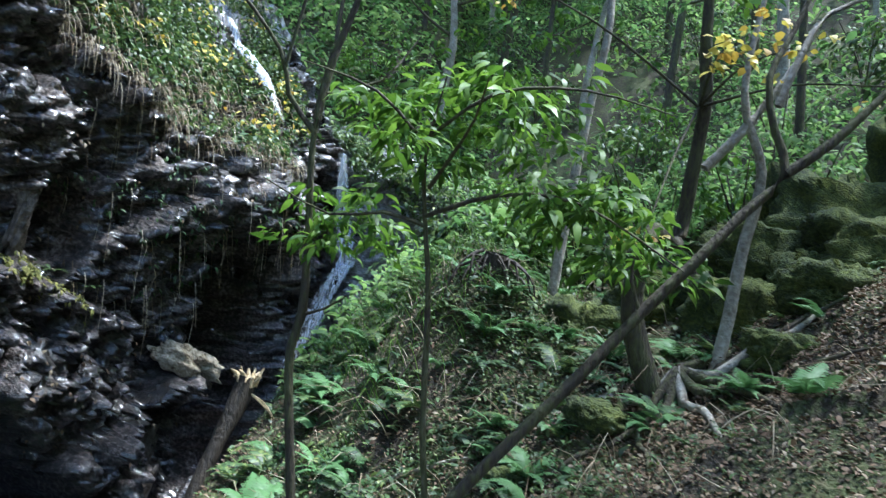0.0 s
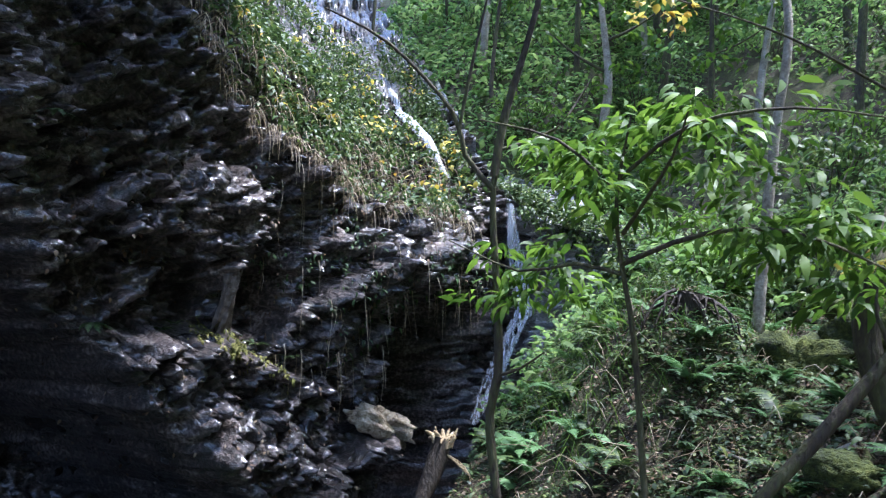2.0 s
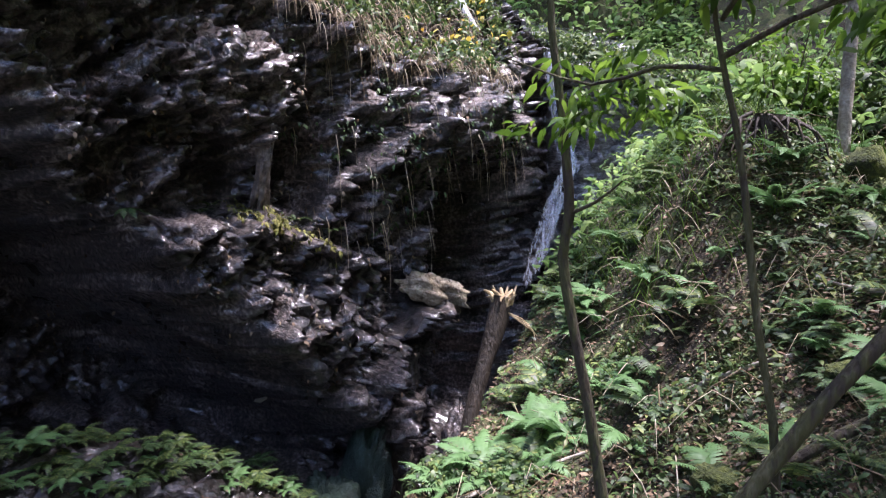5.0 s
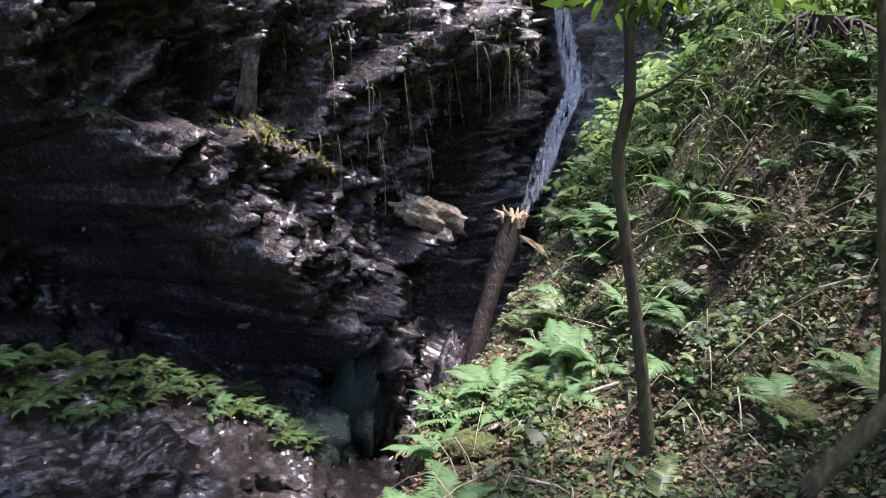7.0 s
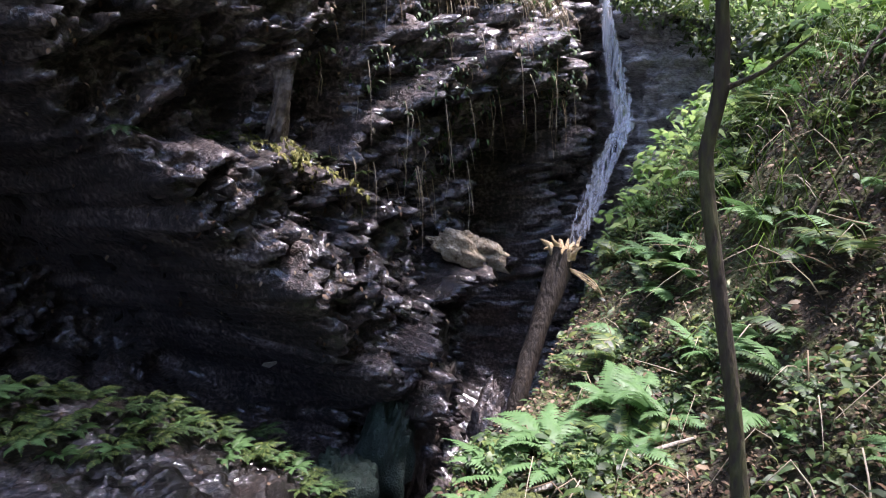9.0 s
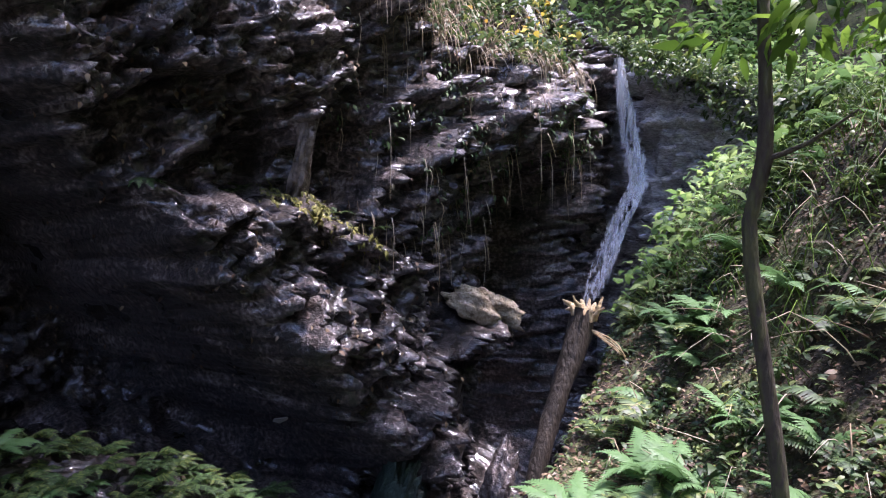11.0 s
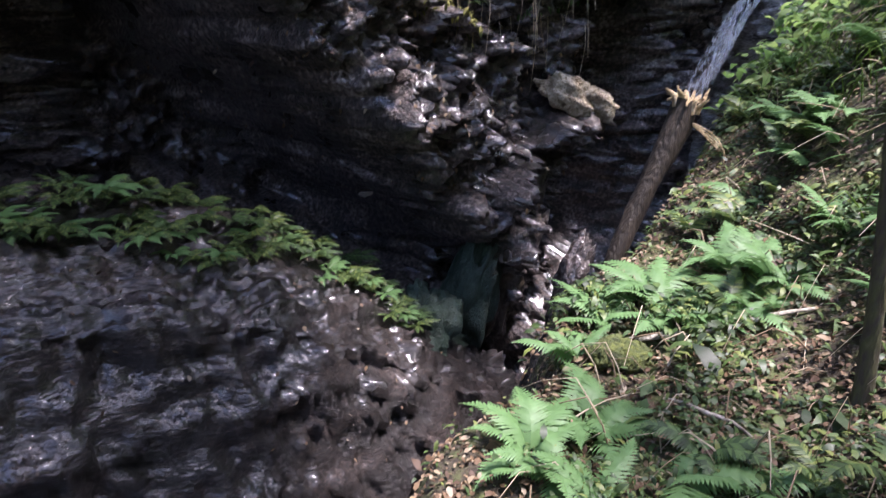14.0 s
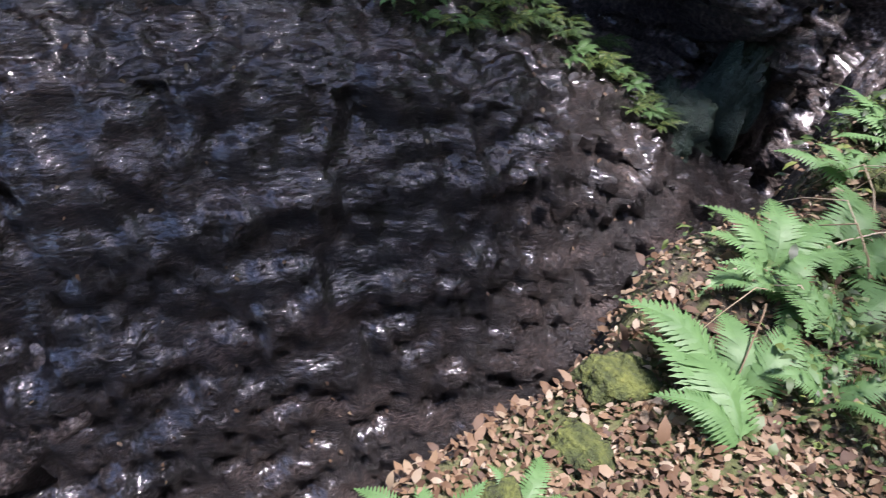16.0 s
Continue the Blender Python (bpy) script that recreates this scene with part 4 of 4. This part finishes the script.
stream_y = np.linspace(8.6, 12.4, 60)
stream = []
for yy in stream_y:
    xx = np.interp(yy, EDGE_Y, EDGE_X) - 1.15
    zz = np.interp(yy, BED_Y, BED_Z) + 0.12
    stream += [(xx - 0.12, yy, zz), (xx + 0.12, yy, zz)]
BROOK = material("brook_water", [(0.3, (0.01, 0.012, 0.014)), (0.7, (0.03, 0.034, 0.04))], rough=0.08, bump=0.4, bump_scale=9)
brook = mesh_object("stream", stream, grid_faces(60, 2), BROOK, smooth=True)
tagged(brook, "dark shallow stream in the gully", "water", kind="structure")

# ---- ferns, one by one ----
for k, (x, y, size, n, facing, spread) in enumerate([
        (-1.6, 5.3, 0.42, 7, 2.7, 1.2), (-1.35, 5.45, 0.42, 9, 1.2, 3.0), (-1.15, 5.4, 0.36, 7, None, 3), (-0.95, 5.9, 0.42, 7, 2.4, 1.6), (-0.7, 6.3, 0.36, 6, None, 3),
        (-1.42, 3.6, 0.4, 5, 2.5, 0.9), (-1.32, 3.45, 0.38, 4, 2.9, 0.5), (-1.25, 3.75, 0.28, 6, None, 3), (-1.3, 3.95, 0.3, 6, None, 3), (-1.6, 4.15, 0.36, 7, 2.6, 1.6), (-1.1, 4.2, 0.32, 6, None, 3), (-1.45, 4.4, 0.32, 6, None, 3),
        (-1.0, 3.45, 0.36, 4, -0.5, 0.6), (-0.7, 3.45, 0.34, 4, -0.9, 0.8), (-0.62, 3.0, 0.32, 4, -1.6, 0.7), (-1.66, 2.72, 0.2, 4, 2.2, 1.2), (-1.58, 2.95, 0.18, 4, 1.5, 1.4), (-1.68, 2.4, 0.2, 4, None, 3),
        (-1.65, 4.9, 0.3, 5, 2.8, 1.4), (-0.35, 5.7, 0.34, 6, None, 3), (0.0, 6.1, 0.4, 6, None, 3), (0.5, 6.6, 0.42, 6, None, 3), (-0.9, 7.2, 0.4, 6, 2.6, 1.6), (-1.1, 7.9, 0.4, 6, 2.4, 1.6),
        (-0.5, 7.8, 0.45, 6, None, 3), (0.6, 5.6, 0.34, 5, None, 3), (1.1, 6.2, 0.4, 6, None, 3), (-0.6, 9.2, 0.5, 6, None, 3), (-0.2, 8.4, 0.5, 6, None, 3), (2.7, 5.4, 0.3, 5, None, 3), (3.5, 5.8, 0.35, 5, None, 3), (0.3, 4.7, 0.3, 5, None, 3), (-1.2, 6.6, 0.4, 6, 2.6, 1.6), (-0.4, 6.9, 0.4, 6, 2.6, 2.0),
        (-1.45, 5.6, 0.44, 9, 2.6, 1.6), (-1.15, 6.02, 0.44, 9, 2.4, 1.8), (-0.83, 7.3, 0.42, 9, 2.8, 1.6), (-0.6, 7.95, 0.46, 9, None, 3), (-1.05, 5.62, 0.34, 7, None, 3), (-1.02, 7.75, 0.36, 7, 2.6, 1.6), (-1.5, 4.05, 0.28, 6, None, 3), (-1.5, 4.5, 0.36, 8, None, 3)]):
    fern(on_ground(x, y, 0.0), size, n, "bright" if k < 20 or k > 33 or k % 2 else "herb", facing, spread, 0.55, k)

rng = random.Random(33)
for k in range(190):
    x, y = rng.uniform(-1.5, 2.2), rng.uniform(4.2, 9.8)
    if x < np.interp(y, EDGE_Y, EDGE_X) + 0.1 or (abs(x + 0.8) < 0.7 and abs(y - 4.9) < 0.45):
        continue
    fern(on_ground(x, y), rng.uniform(0.2, 0.38), rng.randint(5, 8), ("bright", "herb", "bright", "dark")[k % 4], None, 3, rng.uniform(0.3, 0.7), 400 + k, "small green fern among the undergrowth")

# ferns that hang over the crest of the slab and from the cliff
rng = random.Random(8)
for k in range(130):
    a = -3.6 + 5.9 * k / 129
    p = slab_point(np.array(a), np.array(rng.uniform(-0.1, 0.85)))
    fern((p[0], p[1], p[2] + rng.uniform(0.0, 0.15)), rng.uniform(0.17, 0.32), 8, ("bright", "dark", "herb", "herb")[k % 4], -0.45 + rng.uniform(-0.5, 0.5), 2.0, 0.35, 60 + k, "dark green fern drooping over the wet slab")
for k in range(9):
    p = cliff_point(np.array(along(4.2 + 0.33 * k)), np.array((1.2, 2.6, 0.4, 3.2, 1.8, 0.2, 2.9, 3.7, 0.9)[k])) + np.array([0.03, -0.02, 0])
    fern(tuple(p), 0.28, 5, "dark", -0.45, 1.2, -0.25, 90 + k, "small dark fern hanging from the rock face")
for k, (yy, zz) in enumerate([(7.9, 0.72), (8.15, 0.78), (8.4, 0.62), (8.75, 0.5), (7.6, 0.68), (9.1, 0.36), (9.5, 0.1)]):
    p = cliff_point(np.array(along(yy)), np.array(zz + 0.1))
    fern(tuple(p), 0.22, 6, "herb", -0.45, 1.6, 0.3, 120 + k, "yellow-green fern on the rock ledge")


# ---- ground cover ----
def scatter(n, x0, x1, y0, y1, seed, keep):
    rng = np.random.default_rng(seed)
    x, y = rng.uniform(x0, x1, n), rng.uniform(y0, y1, n)
    d = x - np.interp(y, EDGE_Y, EDGE_X)
    ok = (d > -0.2) & (rng.uniform(0, 1, n) < keep(x, y, d))
    return x[ok], y[ok], rng


def patchy(x, y, s, seed):
    return np.clip(0.5 + 1.3 * fbm(x * s, y * s, 0, 3, seed), 0, 1)


def bare_share(x, y):
    """Where dry litter lies open: by the walker's feet and under the old tree."""
    near = 1.2 * np.exp(-(((x + 1.0) / 1.2) ** 4) - ((y - 2.6) / 1.15) ** 4) + 0.4 * np.exp(-(((x + 0.8) / 0.6) ** 2) - ((y - 4.95) / 0.3) ** 2)
    old = np.exp(-(((x - 2.2) / 1.6) ** 2) - ((y - 5.0) / 1.0) ** 2)
    return np.clip(1.1 * near + 1.1 * old, 0, 1)


x, y, rng = scatter(300000, -2.2, 5.0, 1.4, 9.0, 1, lambda x, y, d: np.clip(0.3 + 0.6 * bare_share(x, y), 0, 1))
n = len(x)
litter = leaf_cloud("leaf_litter", np.stack([x, y, ground_height(x, y) + rng.uniform(0.0, 0.03, n)], -1), rng.uniform(0, 6.28, n), rng.normal(0, 0.4, n), rng.gamma(5, 0.0052, n), DRY_LEAF, ratio=0.5, droop=0.15, roll=rng.normal(0, 0.35, n))
tagged(litter, "dry brown and tan fallen leaves", "leaf litter", kind="stuff")

x, y, rng = scatter(210000, -2.0, 4.5, 2.2, 11.5, 2, lambda x, y, d: np.clip(2.4 * patchy(x, y, 1.3, 5) - 0.55, 0.1, 1) * (1 - 0.97 * bare_share(x, y)) * np.where(x < 1.2, 1, 0.4))
n = len(x)
herbs = leaf_cloud("undergrowth", np.stack([x, y, ground_height(x, y) + rng.uniform(0.01, 0.16, n) * patchy(x, y, 1.5, 8)], -1), rng.uniform(0, 6.28, n), rng.normal(0.05, 0.4, n), rng.gamma(4, 0.0105, n) * (0.55 + 0.45 * step(y, 3.8, 5.2)), HERB, ratio=0.42, droop=0.25)
tagged(herbs, "low green herbs and creepers on the bank", "undergrowth", kind="stuff")

x, y, rng = scatter(70000, -1.8, 14.0, 8.5, 30.0, 3, lambda x, y, d: patchy(x, y, 0.4, 15))
n = len(x)
# leaf colour lightened here to brighten the far slope
far_herbs = leaf_cloud("slope_growth", np.stack([x, y, ground_height(x, y) + rng.uniform(0.02, 0.5, n)], -1), rng.uniform(0, 6.28, n), rng.normal(0, 0.4, n), rng.uniform(0.08, 0.2, n), LIGHTENED_LEAF, ratio=0.5)
tagged(far_herbs, "green growth on the forest slope, lightened in colour", "undergrowth", kind="stuff")

# plants on the slope above the cliff, and grass hanging over its edge
rng = np.random.default_rng(12)
n = 80000
ss, vv = rng.uniform(along(3.5), along(13.3), n), rng.exponential(4.0, n)
keep = (rng.uniform(0, 1, n) < patchy(ss, vv, 0.7, 25) * 1.2 * (0.25 + 0.75 * step(vv, 0.8, 2.5) * (1 - 0.6 * step(ss, along(9.5), along(11.0)) * (1 - step(vv, 2.0, 4.0))))) & (vv < 12) & (np.abs(ss - np.interp(vv, (1.6, 6.8), (along(12.5), along(11.6)))) > 0.22)
ss, vv = ss[keep], vv[keep]
p = cliff_point(ss, ridge_height(ss) + vv)
n = len(p)
top_growth = leaf_cloud("cliff_top_growth", p + np.stack([rng.uniform(-0.05, 0.15, n), rng.uniform(-0.15, 0.05, n), rng.uniform(0.0, 0.28, n)], -1), rng.uniform(0, 6.28, n), rng.normal(-0.2, 0.5, n), rng.uniform(0.06, 0.15, n), HERB, ratio=0.45)
tagged(top_growth, "sunlit green plants on the slope above the cliff", "undergrowth", kind="stuff")
keep = (rng.uniform(0, 1, n) < 0.06) & (fbm(ss * 0.9, vv * 0.9, 0, 2, 29) > 0.12)
yellow = leaf_cloud("yellow_growth", p[keep] + np.array([0, -0.1, 0.3]), rng.uniform(0, 6.28, keep.sum()), rng.normal(-0.2, 0.4, keep.sum()), rng.uniform(0.07, 0.14, keep.sum()), YELLOW_LEAF, ratio=0.7)
tagged(yellow, "yellow autumn leaves above the cliff", "leaves", kind="stuff")

paths, widths = [], []
for k in range(1000):
    sk = rng.uniform(along(7.2), along(12.3))
    q = Vector(cliff_point(np.array(sk), ridge_height(np.array(sk)) + (rng.uniform(-0.15, 0.4) if k % 5 < 2 else rng.uniform(0.3, 3.0))))
    out = Vector((0.85, -0.45, 0)) * rng.uniform(0.08, 0.25) + Vector((rng.normal(0, 0.06), rng.normal(0, 0.06), 0))
    ln = rng.uniform(0.08, 0.34)
    paths.append([q, q + out + Vector((0, 0, 0.08)), q + out * 1.5 - Vector((0, 0, ln * 0.4)), q + out * 1.6 - Vector((0, 0, ln))])
    widths.append(0.006)
tagged(ribbons("hanging_grass", paths, widths, STRAW), "dry grass and roots hanging over the cliff edge", "grass", kind="stuff")
paths, widths = [], []
for k in range(550):
    x, y = rng.uniform(-1.9, 2.5), rng.uniform(3.7, 10.5)
    if x < np.interp(y, EDGE_Y, EDGE_X) + 0.2:
        continue
    q, a = Vector(on_ground(x, y)), rng.uniform(0, 6.28)
    d = Vector((math.cos(a), math.sin(a), 0)) * rng.uniform(0.15, 0.5)
    paths.append([q, q + d * 0.4 + Vector((0, 0, rng.uniform(0.02, 0.2))), q + d + Vector((0, 0, rng.uniform(-0.15, 0.12)))])
    widths.append(rng.uniform(0.002, 0.006))
tagged(ribbons("dry_stems", paths, widths, STRAW), "dry tan stems and twigs lying on the bank", "twigs", kind="stuff")

white = leaf_cloud("fallen_leaf", [(-5.3, 9.0, -1.8)], [-0.9], [0.9], [0.2], material("bleached_leaf", [(0.2, (0.75, 0.72, 0.62)), (0.8, (0.85, 0.83, 0.75))], rough=0.6, bump=0), ratio=0.9)
tagged(white, "single bleached leaf on the dark rock", "leaf")

rng = np.random.default_rng(77)
n = 420
p = slab_point(rng.uniform(-4.5, 2.6, n), rng.uniform(0.1, 3.2, n))
specks = leaf_cloud("wet_leaves", p + np.array([0, 0, 0.02]), rng.uniform(0, 6.28, n), rng.normal(-0.4, 0.4, n), rng.uniform(0.025, 0.06, n), DRY_LEAF, ratio=0.6, droop=0.1)
tagged(specks, "wet fallen leaves stuck to the rock slab", "leaf litter", kind="stuff")

# plants on the rock to the right of the fall and along the bank edge
rng = np.random.default_rng(41)
n = 7000
ss, vv = rng.uniform(S_FALL + 0.5, plan_s[-1], n), rng.exponential(1.2, n)
p = cliff_point(ss, ridge_height(ss) - 0.3 * (ss - S_FALL - 0.5) + vv)
ledge_growth = leaf_cloud("ledge_growth", p + np.stack([rng.normal(0, 0.1, n), rng.uniform(-0.25, 0.0, n), rng.uniform(0, 0.3, n)], -1), rng.uniform(0, 6.28, n), rng.normal(-0.2, 0.5, n), rng.uniform(0.06, 0.14, n), HERB, ratio=0.45)
tagged(ledge_growth, "green plants on ledges beside the fall", "undergrowth", kind="stuff")

paths, widths = [], []
for k in range(1500):
    x, y = rng.uniform(-1.6, 1.6), rng.uniform(5.6, 11.5)
    if x < np.interp(y, EDGE_Y, EDGE_X) + 0.05 or fbm(x * 0.9, y * 0.9, 2, 2, 55) < 0.02:
        continue
    q, a = Vector(on_ground(x, y)), rng.normal(3.6, 0.8)
    d = Vector((math.cos(a), math.sin(a), 0)) * rng.uniform(0.12, 0.32)
    paths.append([q, q + d * 0.5 + Vector((0, 0, rng.uniform(0.1, 0.25))), q + d + Vector((0, 0, rng.uniform(-0.1, 0.15)))])
    widths.append(0.0045)
tagged(ribbons("grass_tufts", paths, widths, LEAF), "bright green arching grass on the bank", "grass", kind="stuff")

# dead leaves and hanging rootlets on the cliff
n = 1500
ss, vv = rng.uniform(along(5.0), along(12.6), n), rng.uniform(-1.5, 3.2, n)
p = cliff_point(ss, vv) + np.array([0.03, -0.02, 0.015])
cliff_leaves = leaf_cloud("cliff_leaves", p, rng.uniform(-2, 1, n), rng.normal(-0.7, 0.4, n), rng.uniform(0.03, 0.075, n), DRY_LEAF, ratio=0.5)
tagged(cliff_leaves, "dead leaves caught on the wet cliff", "leaf litter", kind="stuff")
n = 2600
ss, vv = rng.uniform(along(8.6), along(12.4), n), rng.uniform(0.4, 3.2, n)
keep = fbm(ss * 1.3, vv * 1.3, 0, 2, 66) > 0.06
p = cliff_point(ss[keep], vv[keep]) + np.array([0.04, -0.03, 0.0])
n = len(p)
cliff_plants = leaf_cloud("cliff_plants", p, rng.uniform(-1.5, 0.6, n), rng.normal(-0.6, 0.4, n), rng.uniform(0.04, 0.1, n), DARK_LEAF, ratio=0.4)
tagged(cliff_plants, "small dark plants growing on the cliff face", "undergrowth", kind="stuff")
paths, widths = [], []
for k in range(150):
    sk, vk = rng.uniform(along(8.8), along(12.4)), rng.uniform(0.2, 3.0)
    q = Vector(cliff_point(np.array(sk), np.array(vk))) + Vector((0.07, -0.05, 0))
    ln = rng.uniform(0.2, 0.9)
    paths.append([q, q + Vector((0.05, -0.04, -0.3 * ln)), q + Vector((rng.normal(0.06, 0.04), rng.normal(-0.05, 0.04), -ln))])
    widths.append(0.006)
tagged(ribbons("hanging_rootlets", paths, widths, STRAW), "thin pale roots hanging down the cliff", "roots", kind="stuff")

# yellow-green moss on the ledge
n = 800
yy = rng.choice([8.0, 8.1, 8.2, 8.35, 8.7], n) + rng.normal(0, 0.09, n)
zz = 0.85 - 0.3 * (yy - 6.85) + 0.2 * np.exp(-(((yy - 8.1) / 0.5) ** 2)) + rng.normal(0.0, 0.07, n)
p = cliff_point(along(yy), zz) + np.array([0.03, -0.02, 0.02])
MOSSY = material("yellow_moss", [(0.2, (0.06, 0.07, 0.012)), (0.5, (0.15, 0.15, 0.03)), (0.85, (0.3, 0.28, 0.08))], rough=0.8, bump=0, translucent=0.2, island=True)
ledge_moss = leaf_cloud("ledge_moss", p, rng.uniform(-2, 1, n), rng.normal(-0.5, 0.5, n), rng.uniform(0.03, 0.08, n), MOSSY, ratio=0.4)
tagged(ledge_moss, "yellow-green moss and plants on the rock ledge", "moss", kind="stuff")

# growth on the slopes behind the fall
n = 16000
x, y = rng.uniform(-9, 0.5, n), rng.uniform(14.2, 30, n)
# same lightened leaf, brightness painted in
back_growth = leaf_cloud("back_slope_growth", np.stack([x, y, ground_height(x, y) + rng.uniform(0.0, 0.6, n)], -1), rng.uniform(0, 6.28, n), rng.normal(0, 0.4, n), rng.uniform(0.12, 0.3, n), LIGHTENED_LEAF, ratio=0.5)
tagged(back_growth, "green growth on the slope behind the fall", "undergrowth", kind="stuff")

# fallen sticks
for k, (p0, p1, r) in enumerate([((-0.95, 3.0), (0.1, 2.95), 0.011), ((-1.55, 5.05), (-0.75, 5.6), 0.018), ((-1.6, 5.3), (-1.45, 5.0), 0.014), ((-0.2, 5.6), (0.5, 5.3), 0.016), ((0.2, 4.4), (1.15, 4.55), 0.03), ((-1.25, 4.75), (-0.9, 4.6), 0.01), ((-0.35, 6.4), (0.3, 6.9), 0.012)]):
    a, b = Vector(on_ground(*p0, r)), Vector(on_ground(*p1, r))
    m = Vector(on_ground(*((a + b) / 2).xy, r + 0.01))
    st = limb("fallen_stick", [a, (a + m) / 2 + Vector((0, 0, 0.012)), m, (m + b) / 2 + Vector((0, 0.02, 0.01)), b], [r, r * 0.95, r * 0.85, r * 0.7, r * 0.4], (BARK, PALE_BARK)[k % 2], None, 7, 0.15, k)
    tagged(st, "bare fallen stick lying on leaf litter", "stick", "fallen sticks")
